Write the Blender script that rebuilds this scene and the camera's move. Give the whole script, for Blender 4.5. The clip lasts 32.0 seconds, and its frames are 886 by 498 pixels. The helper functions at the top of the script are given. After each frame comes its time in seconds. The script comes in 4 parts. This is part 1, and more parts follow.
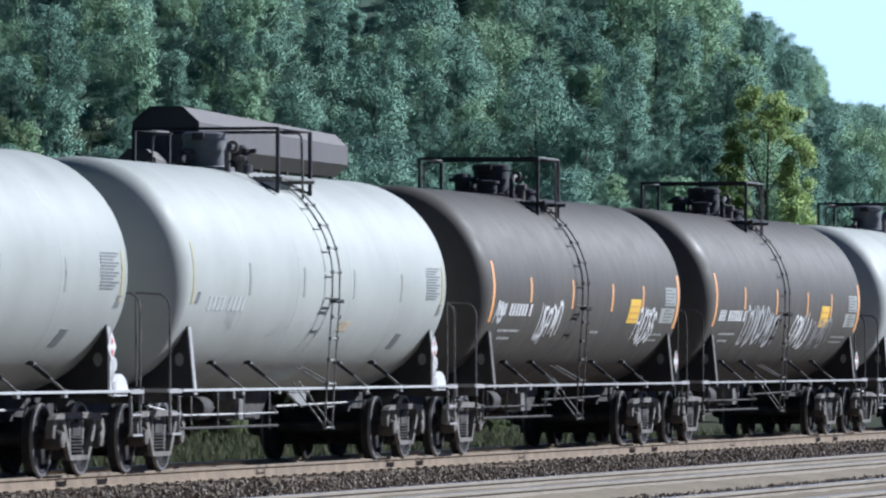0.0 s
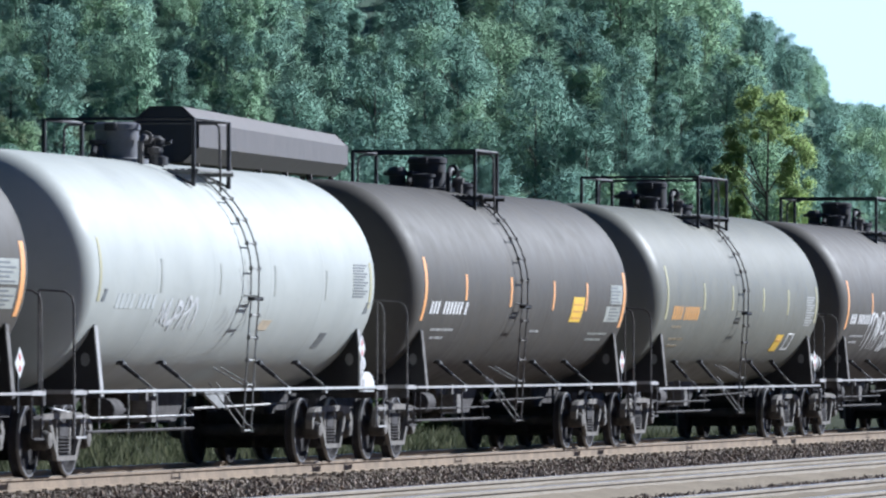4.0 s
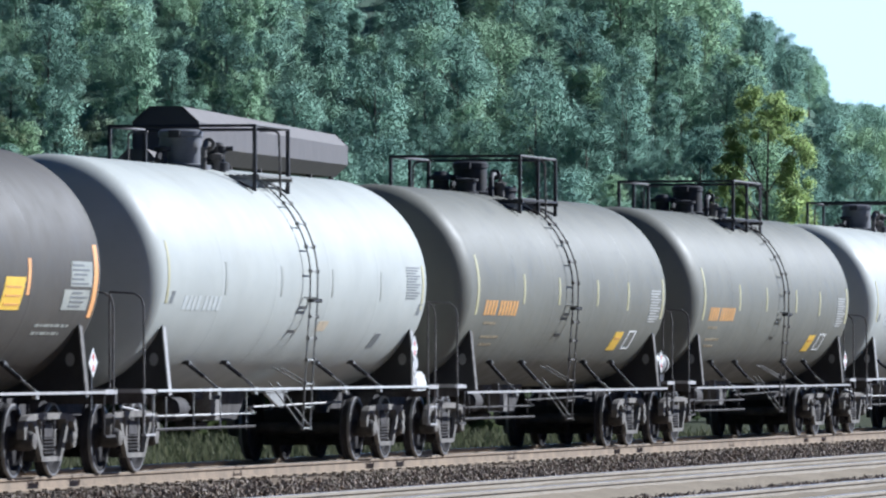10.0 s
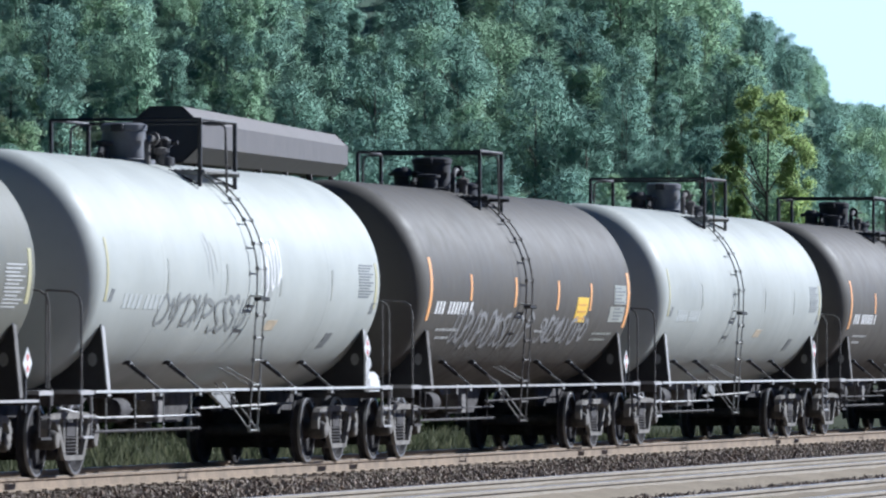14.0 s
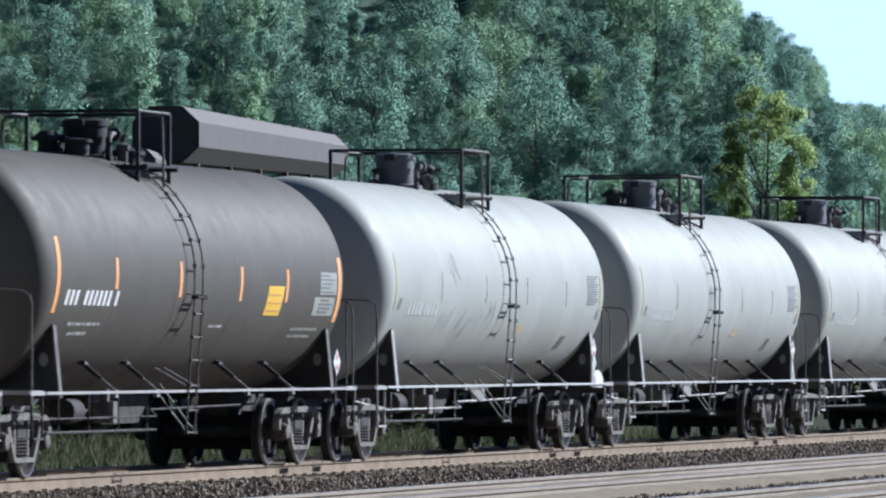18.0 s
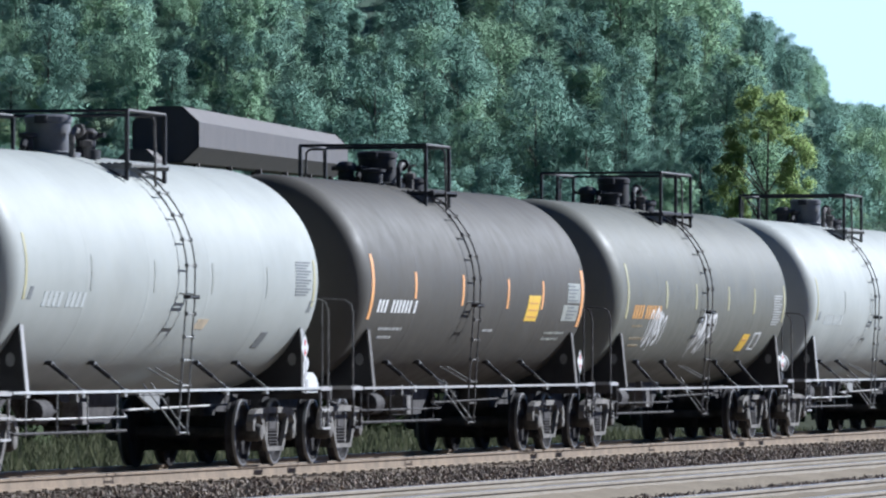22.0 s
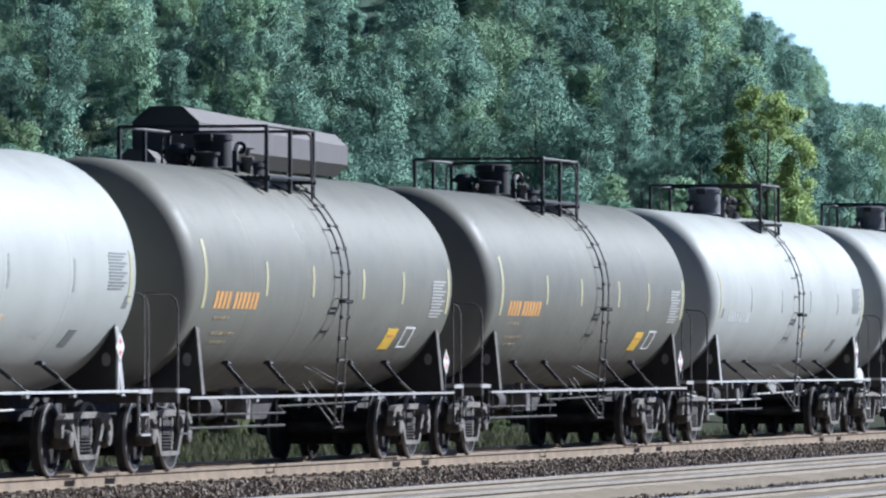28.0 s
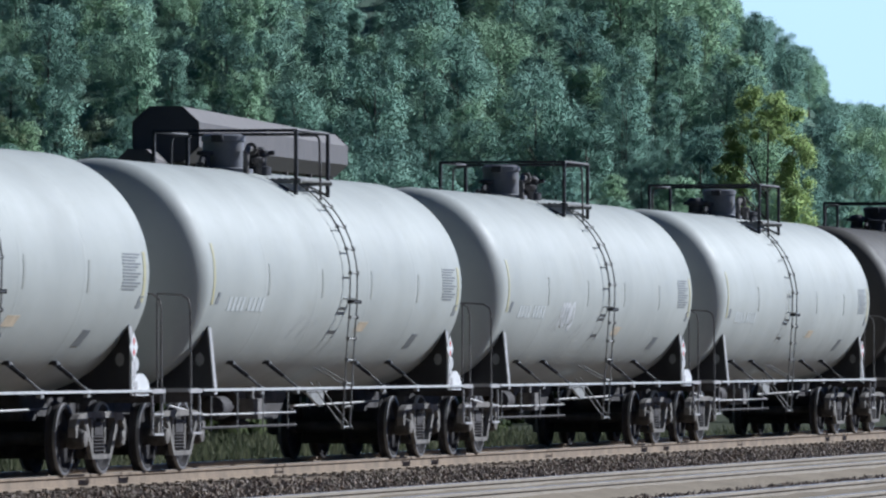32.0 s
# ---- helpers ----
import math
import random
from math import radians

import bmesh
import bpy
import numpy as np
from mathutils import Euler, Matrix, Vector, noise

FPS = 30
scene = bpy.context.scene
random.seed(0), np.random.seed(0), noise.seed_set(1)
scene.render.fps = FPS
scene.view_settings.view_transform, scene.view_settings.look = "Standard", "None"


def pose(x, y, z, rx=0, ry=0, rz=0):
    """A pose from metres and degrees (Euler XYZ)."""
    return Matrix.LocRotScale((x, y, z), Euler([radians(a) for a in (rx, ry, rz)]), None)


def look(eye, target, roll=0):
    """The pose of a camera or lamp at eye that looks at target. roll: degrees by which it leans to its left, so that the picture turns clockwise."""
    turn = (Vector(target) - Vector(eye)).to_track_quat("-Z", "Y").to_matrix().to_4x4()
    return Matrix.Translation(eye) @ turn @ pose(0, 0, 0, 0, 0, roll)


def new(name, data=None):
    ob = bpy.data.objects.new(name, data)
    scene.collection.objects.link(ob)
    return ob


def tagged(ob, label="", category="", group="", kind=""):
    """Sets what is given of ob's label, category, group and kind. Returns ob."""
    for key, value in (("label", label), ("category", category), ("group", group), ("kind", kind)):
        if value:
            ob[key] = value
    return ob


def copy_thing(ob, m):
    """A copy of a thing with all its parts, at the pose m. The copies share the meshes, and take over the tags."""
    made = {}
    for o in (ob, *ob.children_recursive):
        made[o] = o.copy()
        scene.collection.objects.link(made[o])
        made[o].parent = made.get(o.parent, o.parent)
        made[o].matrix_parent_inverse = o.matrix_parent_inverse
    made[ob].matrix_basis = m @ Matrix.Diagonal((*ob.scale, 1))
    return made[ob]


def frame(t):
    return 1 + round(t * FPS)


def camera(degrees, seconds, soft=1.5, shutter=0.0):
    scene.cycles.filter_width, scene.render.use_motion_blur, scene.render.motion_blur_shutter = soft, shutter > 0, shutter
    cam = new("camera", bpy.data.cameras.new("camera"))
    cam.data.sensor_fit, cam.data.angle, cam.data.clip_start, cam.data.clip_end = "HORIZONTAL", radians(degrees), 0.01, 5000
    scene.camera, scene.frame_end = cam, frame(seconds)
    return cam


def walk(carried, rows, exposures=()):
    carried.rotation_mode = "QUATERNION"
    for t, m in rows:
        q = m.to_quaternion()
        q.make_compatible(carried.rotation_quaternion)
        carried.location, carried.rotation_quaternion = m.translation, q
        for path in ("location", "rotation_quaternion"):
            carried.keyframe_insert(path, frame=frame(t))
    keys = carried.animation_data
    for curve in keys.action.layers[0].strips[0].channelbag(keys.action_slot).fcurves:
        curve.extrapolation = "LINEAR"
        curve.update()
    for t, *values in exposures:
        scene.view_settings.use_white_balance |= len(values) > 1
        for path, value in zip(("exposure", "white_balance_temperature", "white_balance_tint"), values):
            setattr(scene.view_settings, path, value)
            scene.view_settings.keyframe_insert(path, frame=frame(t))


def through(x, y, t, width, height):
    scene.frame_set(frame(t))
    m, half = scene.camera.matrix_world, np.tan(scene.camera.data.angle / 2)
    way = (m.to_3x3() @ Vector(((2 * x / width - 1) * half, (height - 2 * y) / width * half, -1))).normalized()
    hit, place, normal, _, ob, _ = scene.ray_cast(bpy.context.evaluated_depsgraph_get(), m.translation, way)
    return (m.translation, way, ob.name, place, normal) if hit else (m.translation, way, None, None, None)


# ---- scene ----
# camera on a tripod beside the yard, about 27 m from the train's track.
# World: rails run along y, x points from the train to the camera's side, z = 0 is the top of the rails.
TURN = radians(13.0)
EYE = Vector((27.3, 0.0, 1.485))
AHEAD = Vector((-math.sin(TURN), math.cos(TURN), 0.0))
ASIDE = Vector((math.cos(TURN), math.sin(TURN), 0.0))
cam = camera(6.566, 32.0, soft=2.25, shutter=0.15)
VIEW = look(EYE, EYE + 100 * AHEAD + Vector((0, 0, 1.405)))
# the camera's own exposure: darker when white cars fill the picture
AUTO = ((0, 0.42), (2, 0.85), (4, 0.66), (7, 1.0), (9, 0.76), (11, 0.66), (12, 0.76), (14, 0.6), (17, 0.5), (18, 0.5), (19, 0.36), (20, 0.33), (21, 0.42), (22, 0.54), (23, 0.82), (24, 0.7), (25, 0.4), (28, 0.66), (30, 0.48), (32, 0.22))
walk(cam, [(0.0, VIEW), (32.0, VIEW)], [(t, e + 0.1, 5280, 12) for t, e in AUTO])

# ---- light ----
SUN_TURN, SUN_HEIGHT = radians(49), radians(28.5)
SUN = Vector((math.cos(SUN_TURN) * math.cos(SUN_HEIGHT), math.sin(SUN_TURN) * math.cos(SUN_HEIGHT), math.sin(SUN_HEIGHT)))
world = bpy.data.worlds.new("sky")
scene.world = world
world.use_nodes = True
wn = world.node_tree
sky = wn.nodes.new("ShaderNodeTexSky")
sky.sky_type, sky.sun_disc = "NISHITA", False
sky.sun_elevation, sky.sun_rotation = SUN_HEIGHT, math.atan2(SUN.x, SUN.y)
sky.air_density, sky.dust_density, sky.ozone_density = 0.34, 0.03, 6.0
wn.links.new(sky.outputs[0], wn.nodes["Background"].inputs[0])
wn.nodes["Background"].inputs[1].default_value = 0.05
lamp = bpy.data.lights.new("sun", "SUN")
lamp.energy, lamp.angle, lamp.color = 5.0, radians(0.53), (1.0, 0.935, 0.82)
sun = new("sun", lamp)
sun.matrix_world = look(SUN * 50, (0, 0, 0))


# ---- materials ----
def nodes_of(name):
    mat = bpy.data.materials.new(name)
    mat.use_nodes = True
    nt = mat.node_tree
    return mat, nt, nt.nodes["Principled BSDF"]


def ramp(nt, source, stops):
    r = nt.nodes.new("ShaderNodeValToRGB")
    while len(r.color_ramp.elements) < len(stops):
        r.color_ramp.elements.new(0.5)
    for e, (p, c) in zip(r.color_ramp.elements, stops):
        e.position, e.color = p, (*c, 1)
    nt.links.new(source, r.inputs[0])
    return r.outputs[0]


def noise_of(nt, scale, detail=4, stretch=(1, 1, 1), own=True):
    tc = nt.nodes.new("ShaderNodeTexCoord")
    mp = nt.nodes.new("ShaderNodeMapping")
    mp.inputs["Scale"].default_value = stretch
    nt.links.new(tc.outputs["Object"], mp.inputs[0])
    if own:
        oi = nt.nodes.new("ShaderNodeObjectInfo")
        mu = nt.nodes.new("ShaderNodeMath")
        mu.operation = "MULTIPLY"
        mu.inputs[1].default_value = 37.0
        nt.links.new(oi.outputs["Random"], mu.inputs[0])
        nt.links.new(mu.outputs[0], mp.inputs["Location"])
    n = nt.nodes.new("ShaderNodeTexNoise")
    n.inputs["Scale"].default_value, n.inputs["Detail"].default_value = scale, detail
    nt.links.new(mp.outputs[0], n.inputs["Vector"])
    return n.outputs["Fac"]


def mix(nt, fac, a, b, how="MIX"):
    m = nt.nodes.new("ShaderNodeMix")
    m.data_type, m.blend_type = "RGBA", how
    for s, v in ((m.inputs["Factor"], fac), (m.inputs[6], a), (m.inputs[7], b)):
        if isinstance(v, (int, float)):
            s.default_value = v
        elif isinstance(v, tuple):
            s.default_value = (*v, 1)
        else:
            nt.links.new(v, s)
    return m.outputs[2]


def bump(nt, bsdf, height, strength, distance=0.01):
    b = nt.nodes.new("ShaderNodeBump")
    b.inputs["Strength"].default_value, b.inputs["Distance"].default_value = strength, distance
    nt.links.new(height, b.inputs["Height"])
    nt.links.new(b.outputs[0], bsdf.inputs["Normal"])


def tone(c, k):
    return tuple(min(1.0, x * k) for x in c)


def surface(name, colour, rough=0.6, metal=0.0, vary=0.25, scale=3.0, grain=60.0, relief=0.2, spread=0.0, spec=0.5):
    """Paint, metal, stone: two scales of stain and grain, a little relief, and a shift from piece to piece."""
    mat, nt, b = nodes_of(name)
    big = ramp(nt, noise_of(nt, scale, 5), [(0.3, tone(colour, 1 - vary)), (0.7, tone(colour, 1 + vary))])
    fine = noise_of(nt, grain, 3)
    col = mix(nt, 0.35, big, ramp(nt, fine, [(0.3, tone(colour, 1 - vary)), (0.7, tone(colour, 1 + vary))]))
    if spread:
        oi = nt.nodes.new("ShaderNodeObjectInfo")
        col = mix(nt, 1.0, col, ramp(nt, oi.outputs["Random"], [(0, (1 - spread,) * 3), (1, (1 + 0 * spread,) * 3)]), "MULTIPLY")
    nt.links.new(col, b.inputs["Base Color"])
    b.inputs["Roughness"].default_value, b.inputs["Metallic"].default_value = rough, metal
    b.inputs["Specular IOR Level"].default_value = spec
    if relief:
        bump(nt, b, fine, relief)
    return mat


def tank_paint(name, colour, dirt, rough, streak=0.4, spread=0.12):
    """Tank enamel: faded in patches, with dirt streaks running down round the shell."""
    mat, nt, b = nodes_of(name)
    oi = nt.nodes.new("ShaderNodeObjectInfo")
    base = ramp(nt, noise_of(nt, 0.7, 5), [(0.3, tone(colour, 0.9)), (0.7, tone(colour, 1.07))])
    run = noise_of(nt, 1.0, 2, (0.3, 0.8, 0.3))
    base = mix(nt, ramp(nt, run, [(0.55, (0, 0, 0)), (0.85, (streak * 0.2,) * 3)]), base, dirt)
    spots = noise_of(nt, 6.0, 4, (1, 0.3, 1))
    base = mix(nt, ramp(nt, spots, [(0.55, (0, 0, 0)), (0.8, (0.16,) * 3)]), base, dirt)
    smear = noise_of(nt, 0.45, 3, (1, 1, 1.4))
    base = mix(nt, ramp(nt, smear, [(0.6, (0, 0, 0)), (0.75, (0.28,) * 3)]), base, dirt)
    base = mix(nt, 1.0, base, ramp(nt, oi.outputs["Random"], [(0, (1 - spread, 1 - spread, 1 - spread)), (1, (1, 1, 1))]), "MULTIPLY")
    nt.links.new(base, b.inputs["Base Color"])
    r = ramp(nt, noise_of(nt, 2.5, 4), [(0.3, (rough - 0.06,) * 3), (0.7, (rough + 0.1,) * 3)])
    nt.links.new(r, b.inputs["Roughness"])
    b.inputs["Specular IOR Level"].default_value = 0.22
    bump(nt, b, noise_of(nt, 0.9, 2, (1, 0.4, 1)), 0.05, 0.05)
    return mat


def leaf_paint(name, dark, light, own=0.5, through=0.5):
    mat, nt, b = nodes_of(name)
    geo = nt.nodes.new("ShaderNodeNewGeometry")
    col = ramp(nt, geo.outputs["Random Per Island"], [(0.0, dark), (1.0, light)])
    oi = nt.nodes.new("ShaderNodeObjectInfo")
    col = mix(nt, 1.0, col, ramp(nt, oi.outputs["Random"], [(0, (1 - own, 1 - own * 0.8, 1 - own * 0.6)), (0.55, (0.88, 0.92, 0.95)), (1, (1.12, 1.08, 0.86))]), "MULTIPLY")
    nt.links.new(col, b.inputs["Base Color"])
    b.inputs["Roughness"].default_value, b.inputs["Specular IOR Level"].default_value = 0.8, 0.08
    tr = nt.nodes.new("ShaderNodeBsdfTranslucent")
    nt.links.new(col, tr.inputs[0])
    add = nt.nodes.new("ShaderNodeMixShader")
    add.inputs[0].default_value = through
    out = nt.nodes["Material Output"]
    nt.links.new(b.outputs[0], add.inputs[1])
    nt.links.new(tr.outputs[0], add.inputs[2])
    nt.links.new(add.outputs[0], out.inputs[0])
    return mat


WHITE = tank_paint("white_tank_enamel", (0.428, 0.446, 0.411), (0.3, 0.3, 0.26), 0.56, 0.15)
BROWN = tank_paint("dark_brown_tank_enamel", (0.094, 0.0865, 0.073), (0.13, 0.112, 0.086), 0.58, 0.4)
DEEP_BROWN = tank_paint("deep_brown_tank_enamel", (0.082, 0.076, 0.063), (0.11, 0.096, 0.074), 0.6, 0.4)
OLIVE = tank_paint("grey_tank_enamel", (0.175, 0.175, 0.145), (0.12, 0.112, 0.086), 0.52, 0.4)
BLACK = surface("black_steel", (0.034, 0.034, 0.037), 0.55, vary=0.35, relief=0.1, spec=0.3)
SOOT = surface("grimy_underframe_steel", (0.07, 0.065, 0.064), 0.8, vary=0.5, scale=5, relief=0.3, spec=0.15)
DUST = surface("dusty_cast_steel", (0.14, 0.13, 0.122), 0.85, vary=0.6, scale=6, grain=40, relief=0.4)
CAST = surface("mottled_dusty_truck_casting", (0.2, 0.188, 0.172), 0.9, vary=0.4, scale=5, grain=45, relief=0.5, spec=0.15)
TREAD = surface("polished_wheel_tread", (0.24, 0.23, 0.22), 0.4, 0.35, vary=0.15)
WHEEL = surface("dark_wheel_steel", (0.046, 0.043, 0.043), 0.85, vary=0.4, scale=8, spec=0.08)
WALK = surface("pale_galvanised_steel", (0.52, 0.52, 0.5), 0.5, 0.2, vary=0.2, scale=6)
LADDER = surface("dull_grey_ladder_steel", (0.24, 0.24, 0.23), 0.6, 0.1, vary=0.3, scale=5)
DOME = surface("blue_grey_dome_paint", (0.17, 0.172, 0.182), 0.45, vary=0.25, scale=4)
PALE = surface("faded_white_paint", (0.7, 0.7, 0.68), 0.5, vary=0.12)
ORANGE = surface("orange_reflective_tape", (0.95, 0.46, 0.17), 0.4, vary=0.1, relief=0)
YELLOW_TAPE = surface("faded_yellow_tape", (0.46, 0.43, 0.24), 0.45, vary=0.2, relief=0)
GREY_TAPE = surface("weathered_grey_tape", (0.34, 0.35, 0.31), 0.5, vary=0.25, relief=0)
PANEL = surface("yellow_sign_paint", (0.85, 0.55, 0.06), 0.45, vary=0.1, relief=0)
LETTER = surface("white_lettering_paint", (0.78, 0.78, 0.76), 0.5, vary=0.12, relief=0)
AMBER = surface("orange_lettering_paint", (0.66, 0.34, 0.09), 0.5, vary=0.15, relief=0)
DULL = surface("dull_tan_lettering", (0.3, 0.24, 0.14), 0.55, vary=0.2, relief=0)
INK = surface("dark_grey_print", (0.16, 0.17, 0.17), 0.55, vary=0.15, relief=0)
FAINT = surface("faint_white_lettering", (0.49, 0.515, 0.495), 0.5, vary=0.1, relief=0)
RED = surface("red_print", (0.55, 0.08, 0.06), 0.5, vary=0.1, relief=0)
DUSTY = surface("dust_coated_rail_steel", (0.27, 0.235, 0.185), 0.85, vary=0.2, scale=2.0, grain=30)
RUST = surface("rust_brown_rail_steel", (0.225, 0.168, 0.11), 0.85, vary=0.35, scale=3.0, grain=22)
HEAD = surface("polished_rail_head", (0.62, 0.62, 0.64), 0.3, 0.85, vary=0.1)
TIE = surface("weathered_oak_tie", (0.17, 0.135, 0.1), 0.9, vary=0.35, scale=5, spread=0.4)
CLAD = surface("dark_brown_ribbed_cladding", (0.105, 0.09, 0.08), 0.6, vary=0.2, scale=0.6, spread=0.1)
TRESTLE = surface("brown_trestle_steel", (0.08, 0.065, 0.055), 0.7, vary=0.2)
BARK = surface("grey_brown_bark", (0.1, 0.085, 0.065), 0.9, vary=0.3, scale=2, grain=12, relief=0.6)


def ground_paint(name, colours, scale, grain, rough=0.95, relief=0.6, dist=0.05):
    mat, nt, b = nodes_of(name)
    a = ramp(nt, noise_of(nt, scale, 6, own=False), [(0.3, colours[0]), (0.5, colours[1]), (0.7, colours[2])])
    fine = noise_of(nt, grain, 4, own=False)
    col = mix(nt, 0.5, a, ramp(nt, fine, [(0.35, colours[0]), (0.65, colours[2])]))
    nt.links.new(col, b.inputs["Base Color"])
    b.inputs["Roughness"].default_value, b.inputs["Specular IOR Level"].default_value = rough, 0.1
    bump(nt, b, fine, relief, dist)
    return mat


GRAVEL = ground_paint("ballast_bed", ((0.146, 0.112, 0.082), (0.224, 0.177, 0.13), (0.31, 0.254, 0.195)), 0.8, 20)
SAND = ground_paint("dusty_tan_fines", ((0.21, 0.175, 0.128), (0.28, 0.235, 0.173), (0.345, 0.295, 0.222)), 0.6, 14, relief=0.4)
EARTH = ground_paint("grassy_earth", ((0.035, 0.045, 0.022), (0.05, 0.06, 0.03), (0.075, 0.08, 0.045)), 0.4, 9)
# haze over the hill put into the colour, so gaps between trees stay pale
FOREST = ground_paint("hazed_forest_floor", ((0.09, 0.14, 0.11), (0.11, 0.165, 0.125), (0.13, 0.19, 0.13)), 0.05, 0.8)
# dark leaf colour for the added unseen slope, so it bounces little light
ADDED_WOODS = ground_paint("added_slope_woods", ((0.03, 0.05, 0.025), (0.04, 0.065, 0.03), (0.055, 0.08, 0.035)), 0.05, 0.8)
STONE, nt, b = nodes_of("grey_and_brown_ballast_stones")
geo = nt.nodes.new("ShaderNodeNewGeometry")
nt.links.new(ramp(nt, geo.outputs["Random Per Island"], [(0.0, (0.095, 0.07, 0.053)), (0.25, (0.142, 0.1, 0.075)), (0.45, (0.185, 0.15, 0.12)), (0.6, (0.23, 0.16, 0.11)), (0.75, (0.165, 0.143, 0.1)), (0.9, (0.28, 0.225, 0.175)), (1.0, (0.35, 0.3, 0.25))]), b.inputs["Base Color"])
b.inputs["Roughness"].default_value = 0.9
# paler and bluer than real leaves: distance haze put into the colour
LEAF = leaf_paint("hazed_hillside_leaves", (0.285, 0.435, 0.34), (0.32, 0.47, 0.352), 0.34, 0.78)
POPLAR = leaf_paint("yellow_green_leaves", (0.3, 0.41, 0.15), (0.5, 0.6, 0.25), 0.0, 0.72)
GRASS = leaf_paint("weedy_grass", (0.056, 0.07, 0.036), (0.185, 0.185, 0.105), 0.0, 0.3)


# ---- mesh helpers ----
class Form:
    """Gathers faces for one mesh."""

    def __init__(self):
        self.v, self.f = [], []

    def add(self, verts, faces):
        n = len(self.v)
        self.v += [tuple(p) for p in verts]
        self.f += [tuple(n + i for i in q) for q in faces]
        return self

    def box(self, cx, cy, cz, sx, sy, sz, bevel=0.0, m=None):
        """A box with chamfered upright edges."""
        c = min(bevel, sx * 0.45, sy * 0.45)
        a, b = sx / 2, sy / 2
        if c > 0:
            ring = [(-a + c, -b), (a - c, -b), (a, -b + c), (a, b - c), (a - c, b), (-a + c, b), (-a, b - c), (-a, -b + c)]
        else:
            ring = [(-a, -b), (a, -b), (a, b), (-a, b)]
        n = len(ring)
        pts = [Vector((x, y, -sz / 2)) for x, y in ring] + [Vector((x, y, sz / 2)) for x, y in ring]
        if m is not None:
            pts = [m @ p for p in pts]
        pts = [p + Vector((cx, cy, cz)) for p in pts]
        faces = [tuple(range(n))[::-1], tuple(range(n, 2 * n))] + [(i, (i + 1) % n, n + (i + 1) % n, n + i) for i in range(n)]
        return self.add(pts, faces)

    def pipe(self, points, r, n=6, closed=False):
        """A round bar through the points."""
        pts = [Vector(p) for p in points]
        rings, last = [], None
        for i, p in enumerate(pts):
            d = (pts[min(i + 1, len(pts) - 1)] - pts[max(i - 1, 0)]).normalized()
            side = d.cross(Vector((0, 0, 1))) if abs(d.z) < 0.9 else d.cross(Vector((1, 0, 0)))
            if last is not None:
                flat = last - d * last.dot(d)
                side = flat if flat.length > 1e-4 else side
            side.normalize()
            last = side
            up = d.cross(side)
            rings += [p + r * (math.cos(2 * math.pi * k / n) * side + math.sin(2 * math.pi * k / n) * up) for k in range(n)]
        faces = [(i * n + k, i * n + (k + 1) % n, (i + 1) * n + (k + 1) % n, (i + 1) * n + k) for i in range(len(pts) - 1) for k in range(n)]
        faces += [tuple(range(n))[::-1], tuple((len(pts) - 1) * n + k for k in range(n))]
        return self.add(rings, faces)

    def turned(self, profile, n=32, axis="y", at=(0, 0, 0), closed=True):
        """A profile of (radius, along) turned round an axis."""
        at = Vector(at)
        pts = []
        for r, s in profile:
            for k in range(n):
                a = 2 * math.pi * k / n
                c, d = r * math.cos(a), r * math.sin(a)
                pts.append(at + Vector({"y": (c, s, d), "x": (s, c, d), "z": (c, d, s)}[axis]))
        faces = [(i * n + k, i * n + (k + 1) % n, (i + 1) * n + (k + 1) % n, (i + 1) * n + k) for i in range(len(profile) - 1) for k in range(n)]
        if closed and profile[0][0] > 1e-6:
            faces.append(tuple(range(n))[::-1])
        if closed and profile[-1][0] > 1e-6:
            faces.append(tuple((len(profile) - 1) * n + k for k in range(n)))
        return self.add(pts, faces)

    def slab(self, outline, plane, low, high):
        """A flat outline pushed out from low to high: plane 'xz' along y, 'yz' along x, 'xy' along z."""
        put = {"xz": lambda a, b, s: (a, s, b), "yz": lambda a, b, s: (s, a, b), "xy": lambda a, b, s: (a, b, s)}[plane]
        n = len(outline)
        pts = [put(a, b, low) for a, b in outline] + [put(a, b, high) for a, b in outline]
        return self.add(pts, [tuple(range(n))[::-1], tuple(range(n, 2 * n))] + [(i, (i + 1) % n, n + (i + 1) % n, n + i) for i in range(n)])


def mesh_of(name, form, material, smooth=35):
    me = bpy.data.meshes.new(name)
    me.from_pydata(form.v, [], form.f)
    me.materials.append(material)
    bm = bmesh.new()
    bm.from_mesh(me)
    bmesh.ops.recalc_face_normals(bm, faces=bm.faces)
    bm.to_mesh(me)
    bm.free()
    if smooth:
        me.polygons.foreach_set("use_smooth", [True] * len(me.polygons))
        me.set_sharp_from_angle(angle=radians(smooth))
    me.update()
    return me


def part(name, form, material, parent=None, label="", smooth=35):
    ob = new(name, mesh_of(name, form, material, smooth) if isinstance(form, Form) else form)
    if parent is not None:
        ob.parent = parent
    return tagged(ob, label)


def thing(name, at, label, category, group="", kind=""):
    ob = new(name)
    ob.empty_display_size = 0.2
    ob.location = at
    return tagged(ob, label, category, group, kind)


def raw(name, verts, faces, material):
    me = bpy.data.meshes.new(name)
    me.from_pydata(verts, [], faces)
    me.materials.append(material)
    me.update()
    return me


# ---- ground, tracks ----
g = Form()
g.add([(-3000, -3000, -0.62), (3000, -3000, -0.62), (3000, 3000, -0.62), (-3000, 3000, -0.62)], [(0, 1, 2, 3)])
tagged(part("ground", g, EARTH, smooth=0), "weedy dark green earth beside the railway tracks", "ground", kind="structure")

